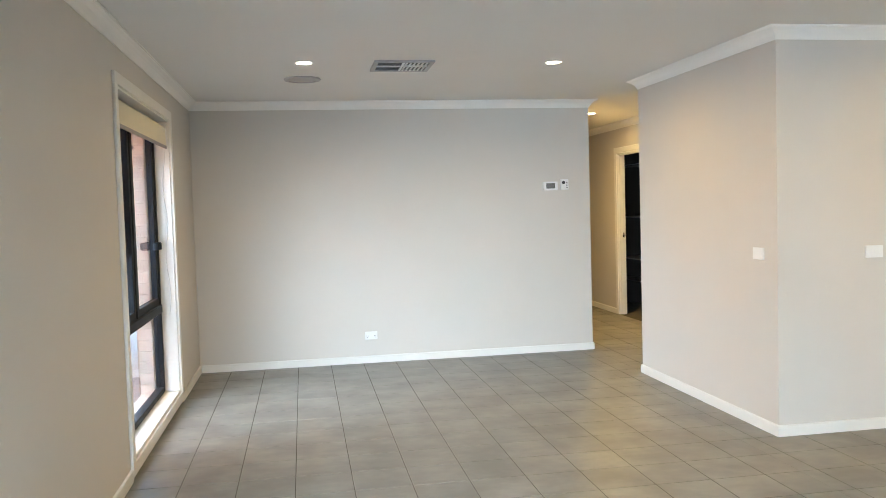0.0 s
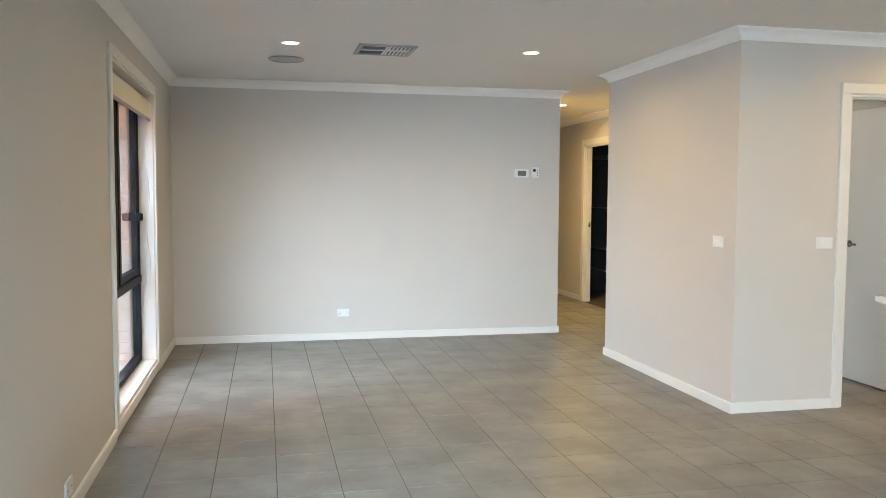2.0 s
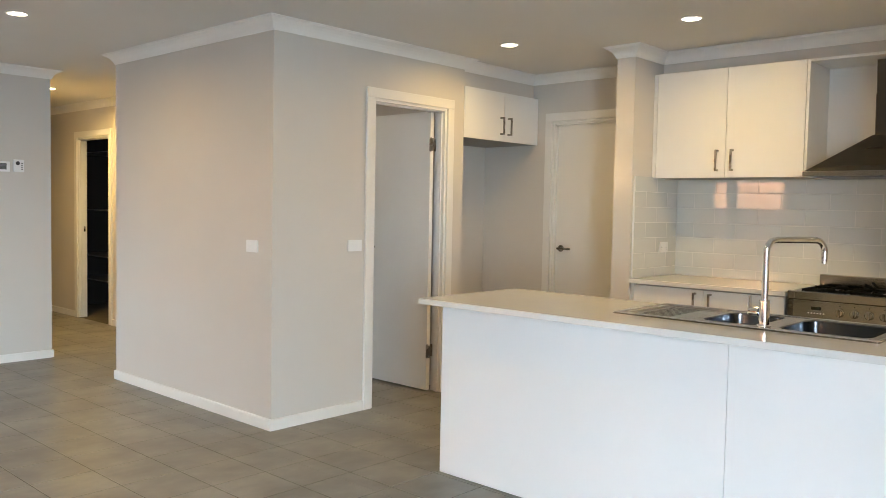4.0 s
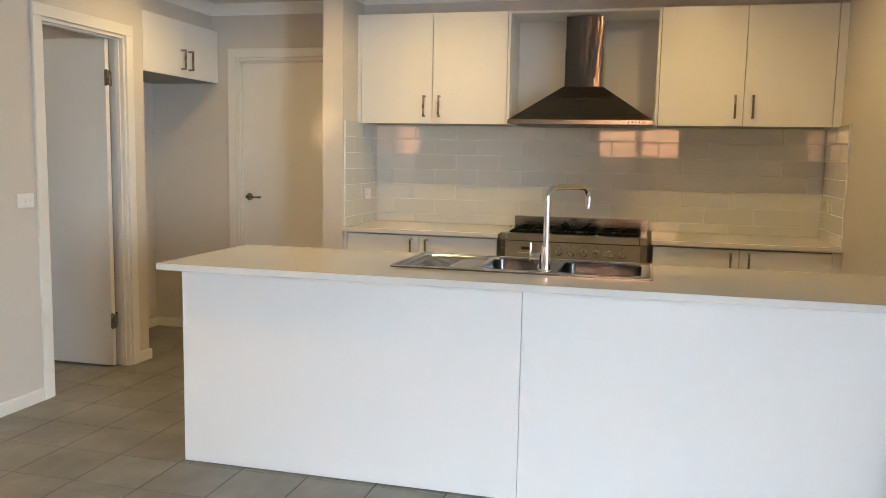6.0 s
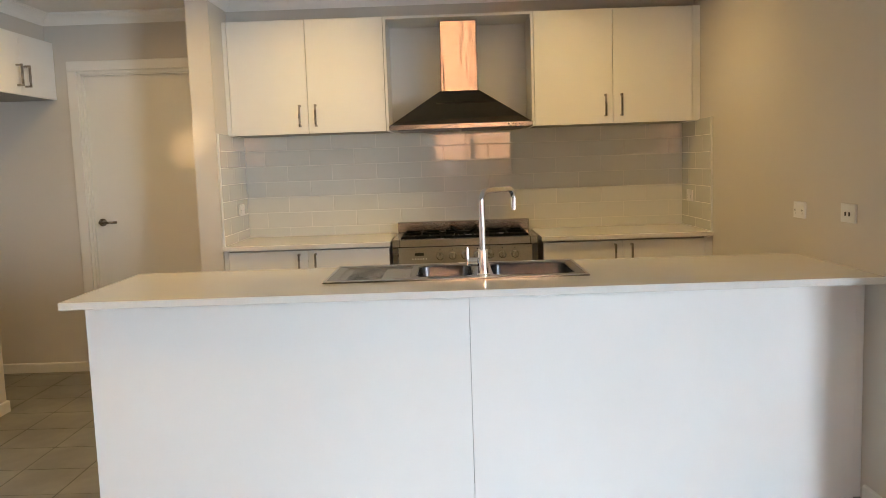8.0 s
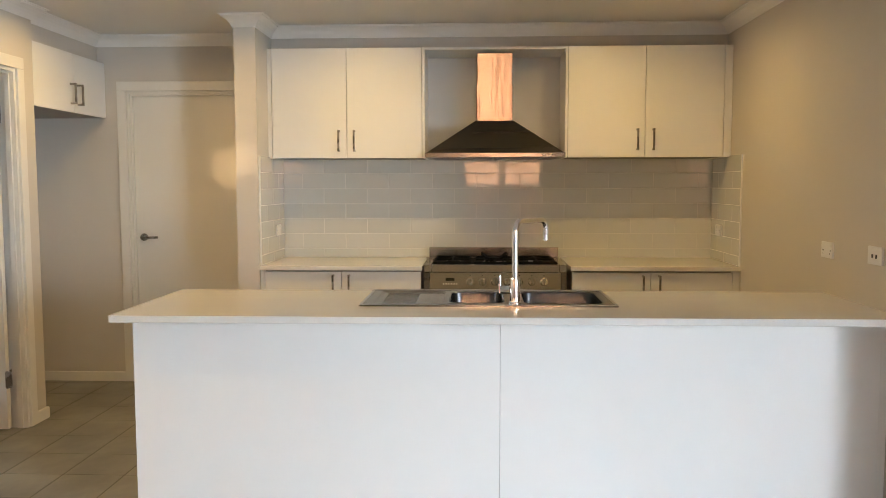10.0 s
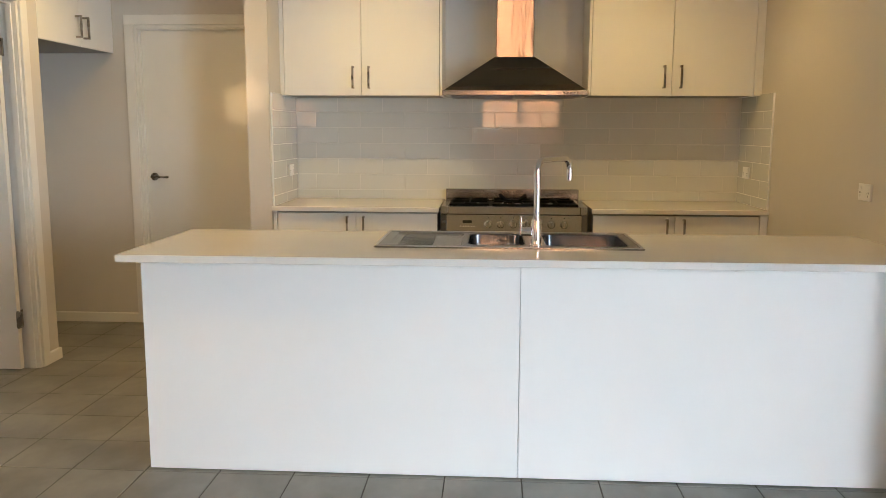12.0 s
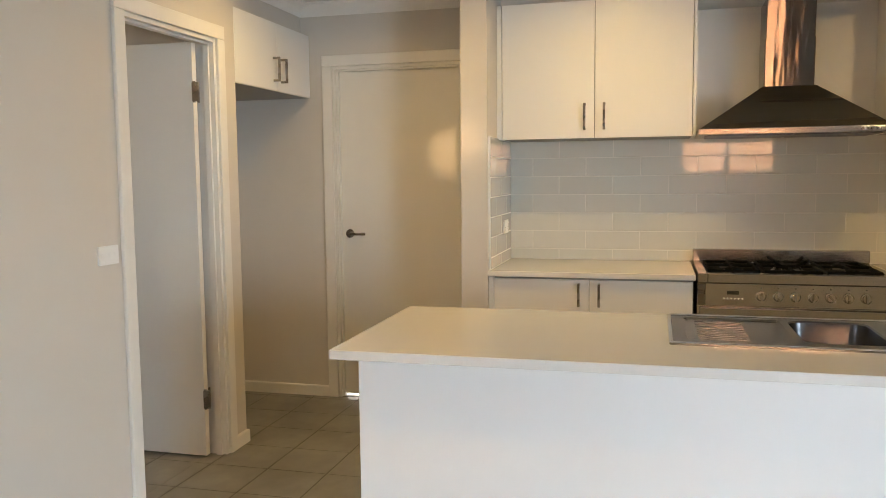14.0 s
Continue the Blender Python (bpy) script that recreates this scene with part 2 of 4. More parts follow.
def tube(points, r, n=14):
    """A bent round tube along points."""
    bm = bmesh.new()
    pts = [Vector(p) for p in points]
    rings = []
    up = Vector((0.3, 0.4, 0.86)).normalized()
    for i, p in enumerate(pts):
        t = (pts[min(i + 1, len(pts) - 1)] - pts[max(i - 1, 0)]).normalized()
        u = t.cross(up)
        u = u.normalized() if u.length > 1e-4 else Vector((1, 0, 0))
        w = t.cross(u)
        rings.append([bm.verts.new(p + r * (math.cos(k * math.tau / n) * u + math.sin(k * math.tau / n) * w)) for k in range(n)])
    for A, B in zip(rings, rings[1:]):
        for k in range(n):
            bm.faces.new((A[k], A[(k + 1) % n], B[(k + 1) % n], B[k]))
    bm.faces.new(rings[0][::-1]), bm.faces.new(rings[-1])
    bmesh.ops.recalc_face_normals(bm, faces=bm.faces)
    return bm


def lathe(profile, centre, n=32, axis="z", caps=True):
    """A turned body: profile of (radius, height) round an upright axis at centre."""
    bm = bmesh.new()
    c = Vector(centre)
    rings = []
    for r, h in profile:
        ring = []
        for k in range(n):
            a = k * math.tau / n
            v = Vector((r * math.cos(a), r * math.sin(a), h))
            if axis == "x":
                v = Vector((v.z, v.x, v.y))
            if axis == "y":
                v = Vector((v.y, v.z, v.x))
            ring.append(bm.verts.new(c + v))
        rings.append(ring)
    for A, B in zip(rings, rings[1:]):
        for k in range(n):
            bm.faces.new((A[k], A[(k + 1) % n], B[(k + 1) % n], B[k]))
    if caps:
        bm.faces.new(rings[0][::-1]), bm.faces.new(rings[-1])
    bmesh.ops.recalc_face_normals(bm, faces=bm.faces)
    return bm


def sweep(bm, path, profile, closed=False):
    """A moulding of profile (out, z) along a plan path, mitred; the room lies to the left of the path."""
    pts = [Vector((x, y)) for x, y in path]
    m = len(pts)
    rings = []
    for i, p in enumerate(pts):
        a = pts[i - 1] if (i or closed) else None
        b = pts[(i + 1) % m] if (i < m - 1 or closed) else None
        d1 = (p - a).normalized() if a is not None else (b - p).normalized()
        d2 = (b - p).normalized() if b is not None else d1
        n1, n2 = Vector((-d1.y, d1.x)), Vector((-d2.y, d2.x))
        mit = (n1 + n2) / (1 + n1.dot(n2))
        rings.append([bm.verts.new((p.x + mit.x * o, p.y + mit.y * o, z)) for o, z in profile])
    k = len(profile)
    for i in range(m if closed else m - 1):
        A, B = rings[i], rings[(i + 1) % m]
        for j in range(k):
            bm.faces.new((A[j], A[(j + 1) % k], B[(j + 1) % k], B[j]))
    if not closed:
        bm.faces.new(rings[0]), bm.faces.new(rings[-1][::-1])
    bmesh.ops.recalc_face_normals(bm, faces=bm.faces)
    return bm


def rounded(x0, x1, y0, y1, r, n=6):
    """Plan points of a rounded rectangle."""
    out = []
    for cx, cy, a0 in ((x1 - r, y1 - r, 0), (x0 + r, y1 - r, 90), (x0 + r, y0 + r, 180), (x1 - r, y0 + r, 270)):
        for k in range(n + 1):
            a = radians(a0 + 90 * k / n)
            out.append((cx + r * math.cos(a), cy + r * math.sin(a)))
    return out


def plate(outer, holes, z0, z1):
    """A flat plate with openings."""
    bm = bmesh.new()
    edges = []
    for loop in (outer, *holes):
        vs = [bm.verts.new((x, y, z1)) for x, y in loop]
        edges += [bm.edges.new((vs[i - 1], vs[i])) for i in range(len(vs))]
    fs = [g for g in bmesh.ops.triangle_fill(bm, edges=edges, use_beauty=True, use_dissolve=False)["geom"] if isinstance(g, bmesh.types.BMFace)]
    ex = bmesh.ops.extrude_face_region(bm, geom=fs)["geom"]
    bmesh.ops.translate(bm, verts=[v for v in ex if isinstance(v, bmesh.types.BMVert)], vec=(0, 0, z0 - z1))
    bmesh.ops.recalc_face_normals(bm, faces=bm.faces)
    return bm


# ---- plan ----
XW, YN, XB, YP, XE, YS, ZC = -0.890, 7.75, 2.855, 4.59, 5.48, 0.372, 2.44
T = 0.09
DOOR_H = 2.06
WIN = (4.80, 6.55, 0.09, 2.15)          # tall window: y0, y1, z0, z1
SLD = (0.97, 2.26, 0.0, 2.15)           # glazed sliding door to the side yard
SL2 = (-2.5, -0.85, 0.0, 2.15)           # second glazed sliding door
PAN = (3.647, 4.360)                     # pantry door opening in x
LAU = (3.62, 4.44)                      # far kitchen door opening in y
LIN = (9.22, 10.01)                      # cupboard opening in the hall
HX = 4.05


def wall(name, label, *bs):
    return solid(name, boxes(*bs), WALL, label, "wall", "structure")


x0, x1 = XW - T, XW
wall("wall_west", "greige painted plaster wall with a tall window", (x0, x1, -3.2, SL2[0], 0, ZC), (x0, x1, SL2[0], SL2[1], SL2[3], ZC), (x0, x1, SL2[1], SLD[0], 0, ZC), (x0, x1, SLD[0], SLD[1], SLD[3], ZC), (x0, x1, SLD[1], WIN[0], 0, ZC),
     (x0, x1, WIN[0], WIN[1], 0, WIN[2]), (x0, x1, WIN[0], WIN[1], WIN[3], ZC), (x0, x1, WIN[1], YN + T, 0, ZC))
wall("wall_north", "greige painted plaster wall, plain", (XW, 2.85, YN, YN + T, 0, ZC))
wall("wall_hall_west", "greige painted hall wall", (2.76, 2.85, YN + T, 12.0, 0, ZC))
wall("wall_hall_end", "greige painted hall end wall", (2.76, HX + T, 12.0, 12.09, 0, ZC))
wall("wall_hall_east", "greige painted hall wall with a doorway", (HX, HX + T, 6.57, LIN[0], 0, ZC), (HX, HX + T, LIN[0], LIN[1], DOOR_H, ZC), (HX, HX + T, LIN[1], 12.0, 0, ZC))
wall("wall_block_west", "greige painted plaster wall of the pantry block", (XB, XB + T, YP, 6.57, 0, ZC))
wall("wall_block_north", "greige painted plaster wall of the pantry block", (XB + T, HX + T, 6.48, 6.57, 0, ZC))
wall("wall_pantry", "greige painted plaster wall with the pantry doorway", (XB + T, PAN[0], YP, YP + T, 0, ZC), (PAN[0], PAN[1], YP, YP + T, DOOR_H, ZC), (PAN[1], 4.548, YP, YP + T, 0, ZC))
wall("wall_recess_side", "greige painted wall beside the fridge recess", (4.458, 4.548, YP + T, 6.48, 0, ZC))
wall("wall_recess_back", "greige painted back wall of the fridge recess", (4.548, XE, 5.15, 5.24, 0, ZC))
wall("bulkhead_recess", "greige painted bulkhead over the fridge recess", (4.548, XE, 4.645, 5.15, 2.256, ZC))
wall("wall_east", "greige painted kitchen wall with a door", (XE, XE + T, YS, LAU[0], 0, ZC), (XE, XE + T, LAU[0], LAU[1], DOOR_H, ZC), (XE, XE + T, LAU[1], 5.24, 0, ZC))
wall("wall_nib", "greige painted short wall at the end of the bench", (4.83, XE, 3.345, 3.48, 0, ZC))
wall("bulkhead_kitchen", "greige painted bulkhead over the kitchen cabinets", (5.22, XE, YS, 3.345, 2.288, ZC))
wall("wall_south", "greige painted kitchen side wall", (2.70, XE + T, YS - T, YS, 0, ZC))
# unseen return wall; its x sets the shade on the island's right end
wall("wall_living_east", "greige painted living room wall, unseen, set to shade the island's end", (2.70, 2.79, -3.2, YS - T, 0, ZC))
wall("wall_rear", "greige painted end wall of the living room", (XW - T, 2.79, -3.29, -3.2, 0, ZC))
solid("ceiling", boxes((-1.0, 5.6, -3.3, 12.1, ZC, ZC + 0.06)), CEIL, "flat white painted plasterboard ceiling", "ceiling", "structure")
solid("roof", boxes((-1.55, 6.3, -3.9, 12.8, 2.62, 2.75)), ROOFM, "dark grey roof sheet with eaves", "roof", "structure")

COVE = [(0, 2.365), (0.006, 2.365), (0.010, 2.376), (0.018, 2.391), (0.031, 2.407), (0.048, 2.419), (0.064, 2.427), (0.066, 2.433), (0.075, 2.433), (0.075, 2.439), (0, 2.439)]
LOOP = [(XW, -3.2), (2.70, -3.2), (2.70, YS), (5.22, YS), (5.22, 3.345), (4.83, 3.345), (4.83, 3.48), (XE, 3.48), (XE, 4.645), (4.548, 4.645), (4.548, YP), (XB, YP), (XB, 6.57), (HX, 6.57), (HX, 12), (2.85, 12), (2.85, YN), (XW, YN)]
solid("cornice", sweep(bmesh.new(), LOOP, COVE, True), CORN, "white coved plaster cornice round the ceiling", "cornice", "structure")

SK = [(0, 0), (0.013, 0), (0.013, 0.060), (0.010, 0.066), (0.004, 0.068), (0, 0.068)]
AW = 0.066
for path in ([(2.70, -3.2), (2.70, YS), (3.0, YS)], [(3.95, YS), (4.86, YS)], [(4.86, 3.345), (4.83, 3.345), (4.83, 3.48), (XE, 3.48), (XE, LAU[0] - AW)],
             [(XE, LAU[1] + AW), (XE, 5.15), (4.548, 5.15), (4.548, YP), (PAN[1] + AW, YP)], [(PAN[0] - AW, YP), (XB, YP), (XB, 6.57), (HX, 6.57), (HX, LIN[0] - AW)],
             [(HX, LIN[1] + AW), (HX, 12), (2.85, 12), (2.85, YN), (XW, YN), (XW, WIN[1] + AW)], [(XW, WIN[0] - AW), (XW, SLD[1] + AW)], [(XW, SLD[0] - AW), (XW, SL2[1] + AW)], [(XW, SL2[0] - AW), (XW, -3.2), (2.61, -3.2)]):
    solid("baseboard", sweep(bmesh.new(), path, SK), TRIM, "white gloss painted timber skirting board", "skirting", "structure")


# ---- door and window trim ----
def architrave(name, axis, face, out, a0, a1, z1, z0=None):
    """Casing round an opening: axis along which it runs, wall face and the way out of it."""
    w, t = AW, 0.018
    f0, f1 = sorted((face, face + out * t))
    zs = 0 if z0 is None else z0 - w
    runs = [(a0 - w, a0, zs, z1), (a1, a1 + w, zs, z1), (a0 - w, a1 + w, z1, z1 + w)]
    if z0 is not None:
        runs.append((a0, a1, z0 - w, z0))
    bs = [(p0, p1, f0, f1, q0, q1) if axis == "x" else (f0, f1, p0, p1, q0, q1) for p0, p1, q0, q1 in runs]
    return solid(name, boxes(*bs, bevel=0.004), TRIM, "white gloss painted timber architrave", "architrave", "structure")


def jamb(name, axis, f0, f1, a0, a1, z1, stop):
    """Lining of a doorway with its rebate stop."""
    t = 0.02
    s0, s1 = stop
    runs = [(a0, a0 + t, 0, z1 - t, f0, f1), (a1 - t, a1, 0, z1 - t, f0, f1), (a0, a1, z1 - t, z1, f0, f1),
            (a0 + t, a0 + t + 0.012, 0, z1 - t, s0, s1), (a1 - t - 0.012, a1 - t, 0, z1 - t, s0, s1), (a0 + t, a1 - t, z1 - t - 0.012, z1 - t, s0, s1)]
    bs = [(p0, p1, g0, g1, q0, q1) if axis == "x" else (g0, g1, p0, p1, q0, q1) for p0, p1, q0, q1, g0, g1 in runs]
    return solid(name, boxes(*bs, bevel=0.002), TRIM, "white gloss painted timber door jamb", "door frame", "structure")


architrave("architrave_pantry", "x", YP, -1, PAN[0], PAN[1], DOOR_H)
jamb("jamb_pantry", "x", YP - 0.004, YP + T + 0.004, PAN[0], PAN[1], DOOR_H, (YP + 0.020, YP + 0.052))
architrave("architrave_kitchen", "y", XE, -1, LAU[0], LAU[1], DOOR_H)
jamb("jamb_kitchen", "y", XE - 0.004, XE + T + 0.004, LAU[0], LAU[1], DOOR_H, (XE + 0.006, XE + 0.034))
architrave("architrave_hall", "y", HX, -1, LIN[0], LIN[1], DOOR_H)
jamb("jamb_hall", "y", HX - 0.004, HX + T + 0.004, LIN[0], LIN[1], DOOR_H, (HX + 0.020, HX + 0.052))
architrave("architrave_window", "y", XW, 1, WIN[0], WIN[1], WIN[3], WIN[2])
architrave("architrave_sliding_door", "y", XW, 1, SLD[0], SLD[1], SLD[3])
architrave("architrave_sliding_door", "y", XW, 1, SL2[0], SL2[1], SL2[3])


# ---- doors ----
def lever(parent, at, out, along):
    """A round rose with a lever handle; out: way off the leaf, along: way the lever points."""
    at, out, along = Vector(at), Vector(out), Vector(along)
    h = part("door_handle", rods((at, at + out * 0.008, 0.027), (at + out * 0.008, at + out * 0.048, 0.010)), NICKEL, parent, "satin nickel lever handle", True)
    p = at + out * 0.046
    part("lever", tube([p - along * 0.010, p + along * 0.02, p + along * 0.055 + out * 0.003, p + along * 0.085 + out * 0.002, p + along * 0.112 - out * 0.004], 0.0085), NICKEL, h, "", True)
    return h


d = thing("door_pantry", (4.29, 4.662, 0), "white painted flush door standing open into the pantry", "door", kind="structure")
leaf_b = boxes((4.270, 4.305, 4.662, 5.370, 0.012, 2.036), bevel=0.002)
part("leaf", leaf_b, DOORP, d)
for z in (0.30, 1.80):
    hg = part("hinge", boxes((4.262, 4.276, 4.630, 4.664, z - 0.045, z + 0.045), (4.276, 4.338, 4.668, 4.671, z - 0.045, z + 0.045), bevel=0.001), NICKEL, d, "satin steel butt hinge")
    part("hinge_pin", rods(((4.268, 4.655, z - 0.05), (4.268, 4.655, z + 0.05), 0.007)), NICKEL, hg, "", True)
lever(d, (4.270, 5.305, 1.04), (-1, 0, 0), (0, -1, 0))
lever(d, (4.305, 5.305, 1.04), (1, 0, 0), (0, -1, 0))

d = thing("door_kitchen", (XE + 0.05, 4.03, 0), "white painted flush door, closed, with a lever handle", "door", kind="structure")
part("leaf", boxes((XE + 0.036, XE + 0.072, LAU[0] + 0.023, LAU[1] - 0.023, 0.016, 2.034), bevel=0.002), DOORP, d)
lever(d, (XE + 0.036, 4.358, 1.035), (-1, 0, 0), (0, -1, 0))

# strike plate on the cupboard's jamb
solid("strike_plate", boxes((HX + 0.055, HX + 0.075, LIN[1] - 0.0225, LIN[1] - 0.020, 0.99, 1.05), bevel=0.001), NICKEL, "small brassy strike plate on the door jamb", "strike plate")

# walk-in cupboard off the hall, its unlit interior put into the board colour
solid("cupboard_lining", boxes((HX + T, 5.0, 8.75, 8.80, 0, ZC), (4.95, 5.0, 8.80, 11.2, 0, ZC), (HX + T, 4.95, 11.15, 11.2, 0, ZC), (HX + T, 4.95, 8.80, 11.15, 2.30, 2.34)), CLOSET, "walk-in cupboard lining, coloured near black for the unlit interior", "cupboard lining", "structure")
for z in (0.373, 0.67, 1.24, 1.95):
    s = thing("closet_shelf", (4.7, 10.0, z), "board shelf coloured near black as unlit, with a pale front edge", "shelf", "shelves in the hall cupboard")
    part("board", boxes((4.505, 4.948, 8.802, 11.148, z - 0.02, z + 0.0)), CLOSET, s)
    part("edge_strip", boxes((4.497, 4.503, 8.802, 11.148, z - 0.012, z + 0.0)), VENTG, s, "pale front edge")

# ---- tall window in the west wall ----
wx0, wx1 = XW - 0.165, XW - 0.105       # frame depth
y0, y1, z0, z1 = WIN
solid("window_reveal", boxes((wx0, XW, y0, y0 + 0.012, z0, z1), (wx0, XW, y1 - 0.012, y1, z0, z1), (wx0, XW, y0 + 0.012, y1 - 0.012, z0, z0 + 0.018), (wx0, XW, y0 + 0.012, y1 - 0.012, z1 - 0.012, z1)), TRIM, "white gloss painted timber window reveal and sill", "window reveal", "structure")
win = thing("window_1", ((wx0 + wx1) / 2, (y0 + y1) / 2, z0), "tall black aluminium window with a low fixed pane", "window", kind="structure")
a0, a1, b0, b1 = y0 + 0.014, y1 - 0.014, z0 + 0.020, z1 - 0.014
ym = 5.68
part("window_frame", boxes((wx0, wx1, a0, a0 + 0.04, b0, b1), (wx0, wx1, a1 - 0.04, a1, b0, b1), (wx0, wx1, a0 + 0.04, a1 - 0.04, b0, b0 + 0.04), (wx0, wx1, a0 + 0.04, a1 - 0.04, b1 - 0.04, b1), bevel=0.003), BLACK, win)
part("transom", boxes((wx0, wx1 + 0.012, a0 + 0.04, a1 - 0.04, 0.715, 0.775), bevel=0.004), BLACK, win)
part("mullion", boxes((wx0, wx1, ym - 0.03, ym + 0.03, 0.775, b1 - 0.04), bevel=0.003), BLACK, win)
for p0, p1 in ((a0 + 0.04, ym - 0.03), (ym + 0.03, a1 - 0.04)):
    q0, q1 = 0.775, b1 - 0.04
    sash = part("sash", boxes((wx0 + 0.008, wx1 - 0.008, p0, p0 + 0.05, q0, q1), (wx0 + 0.008, wx1 - 0.008, p1 - 0.05, p1, q0, q1), (wx0 + 0.008, wx1 - 0.008, p0 + 0.05, p1 - 0.05, q0, q0 + 0.05), (wx0 + 0.008, wx1 - 0.008, p0 + 0.05, p1 - 0.05, q1 - 0.05, q1), bevel=0.003), BLACK, win)
    g = part("pane", boxes((wx0 + 0.026, wx0 + 0.031, p0 + 0.05, p1 - 0.05, q0 + 0.05, q1 - 0.05)), GLASS, sash)
    g.visible_shadow = False
g = part("pane", boxes((wx0 + 0.026, wx0 + 0.031, a0 + 0.04, a1 - 0.04, b0 + 0.04, 0.715)), GLASS, win)
g.visible_shadow = False
la = part("latch", boxes((wx1 - 0.008, wx1 + 0.03, 6.36, 6.47, 1.185, 1.245), bevel=0.008), BLACK, win)
part("latch_lever", boxes((wx1 + 0.03, wx1 + 0.045, 6.375, 6.40, 1.19, 1.24), bevel=0.004), BLACK, la)

bl = thing("roller_blind", (XW - 0.05, (y0 + y1) / 2, 1.95), "cream fabric roller blind, mostly rolled up", "blind")
part("roller", rods(((XW - 0.045, y0 + 0.03, 2.075), (XW - 0.045, y1 - 0.03, 2.075), 0.030), n=24), FABRIC, bl, "", True)
part("fabric", boxes((XW - 0.0175, XW - 0.0155, y0 + 0.04, y1 - 0.04, 1.955, 2.072)), FABRIC, bl)
part("bottom_rail", boxes((XW - 0.024, XW - 0.010, y0 + 0.04, y1 - 0.04, 1.935, 1.957), bevel=0.003), VENTG, bl, "grey bottom rail")
for yy in (y0 + 0.013, y1 - 0.028):
    part("bracket", boxes((XW - 0.075, XW - 0.012, yy, yy + 0.015, 2.03, 2.12), bevel=0.003), PLASTIC, bl)
ch = [(XW - 0.045, y1 - 0.02, 2.05)] + [(XW - 0.045 + 0.012 * math.sin(k), y1 - 0.020, 2.05 - k * 0.085) for k in range(1, 17)]
part("chain", tube(ch, 0.0022, 6), PLASTIC, bl, "white bead chain")


# ---- sliding doors ----
def slider(name, axis, face, out, a0, a1, z1, label):
    """A two-panel black aluminium sliding door; out: way to the open air."""
    th = thing(name, ((face + out * 0.12), (a0 + a1) / 2, 0) if axis == "y" else ((a0 + a1) / 2, face + out * 0.12, 0), label, "sliding door", kind="structure")

    def bx(p0, p1, d0, d1, q0, q1):
        f0, f1 = sorted((face + out * d0, face + out * d1))
        return (f0, f1, p0, p1, q0, q1) if axis == "y" else (p0, p1, f0, f1, q0, q1)
    part("door_frame", boxes(bx(a0, a0 + 0.04, 0.06, 0.18, 0, z1), bx(a1 - 0.04, a1, 0.06, 0.18, 0, z1), bx(a0 + 0.04, a1 - 0.04, 0.06, 0.18, z1 - 0.04, z1), bx(a0 + 0.04, a1 - 0.04, 0.06, 0.18, 0.0, 0.03), bevel=0.003), BLACK, th)
    mid = (a0 + a1) / 2
    for p0, p1, d0 in ((a0 + 0.042, mid + 0.03, 0.075), (mid - 0.03, a1 - 0.042, 0.125)):
        s = part("sash", boxes(bx(p0, p0 + 0.06, d0, d0 + 0.04, 0.035, z1 - 0.045), bx(p1 - 0.06, p1, d0, d0 + 0.04, 0.035, z1 - 0.045), bx(p0 + 0.06, p1 - 0.06, d0, d0 + 0.04, 0.035, 0.115), bx(p0 + 0.06, p1 - 0.06, d0, d0 + 0.04, z1 - 0.105, z1 - 0.045), bevel=0.003), BLACK, th)
        gl = part("pane", boxes(bx(p0 + 0.06, p1 - 0.06, d0 + 0.017, d0 + 0.023, 0.115, z1 - 0.105)), GLASS, s)
        gl.visible_shadow = False
    return th


slider("door_side", "y", XW, -1, SLD[0], SLD[1], SLD[3], "black aluminium sliding glass door to the side yard")
slider("door_side", "y", XW, -1, SL2[0], SL2[1], SL2[3], "black aluminium sliding glass door to the side yard")


# ---- kitchen ----
def bar_handle(parent, x, y, z0, z1, way="x", mat=None):
    """A square D-handle, upright, off a front that faces -x or -y."""
    m = mat or NICKEL
    r, o = 0.006, 0.030
    if way == "x":
        bs = ((x - o - 2 * r, x - o, y - r, y + r, z0, z1), (x - o, x, y - r, y + r, z0, z0 + 2 * r), (x - o, x, y - r, y + r, z1 - 2 * r, z1))
    else:
        bs = ((x - r, x + r, y - o - 2 * r, y - o, z0, z1), (x - r, x + r, y - o, y, z0, z0 + 2 * r), (x - r, x + r, y - o, y, z1 - 2 * r, z1))
    return part("handle", boxes(*bs, bevel=0.0015), m, parent, "satin nickel bar handle")


def cupboard(name, x, xb, ya, yb, z0, z1, ym, handle, label, group, filler=None, top_gap=0.0):
    """A two-door unit whose fronts face -x: body, two doors and their handles."""
    th = thing(name, ((x + xb) / 2, (ya + yb) / 2, z0), label, "cabinet", group)
    t = 0.018
    part("body", boxes((x + t + 0.003, xb, ya, yb, z0, z1)), CARC, th)
    for p0, p1 in ((ya, ym), (ym, yb)):
        dr = part("door", boxes((x, x + t, p0 + 0.002, p1 - 0.002, z0, z1 - top_gap), bevel=0.0012), LAMI, th)
        yy = p0 + 0.05 if p0 == ym else p1 - 0.05
        bar_handle(dr, x, yy, *handle)
    if filler:
        part("filler_panel", boxes((x + 0.002, xb, filler[0], filler[1], z0, z1), bevel=0.001), LAMI, th)
    return th


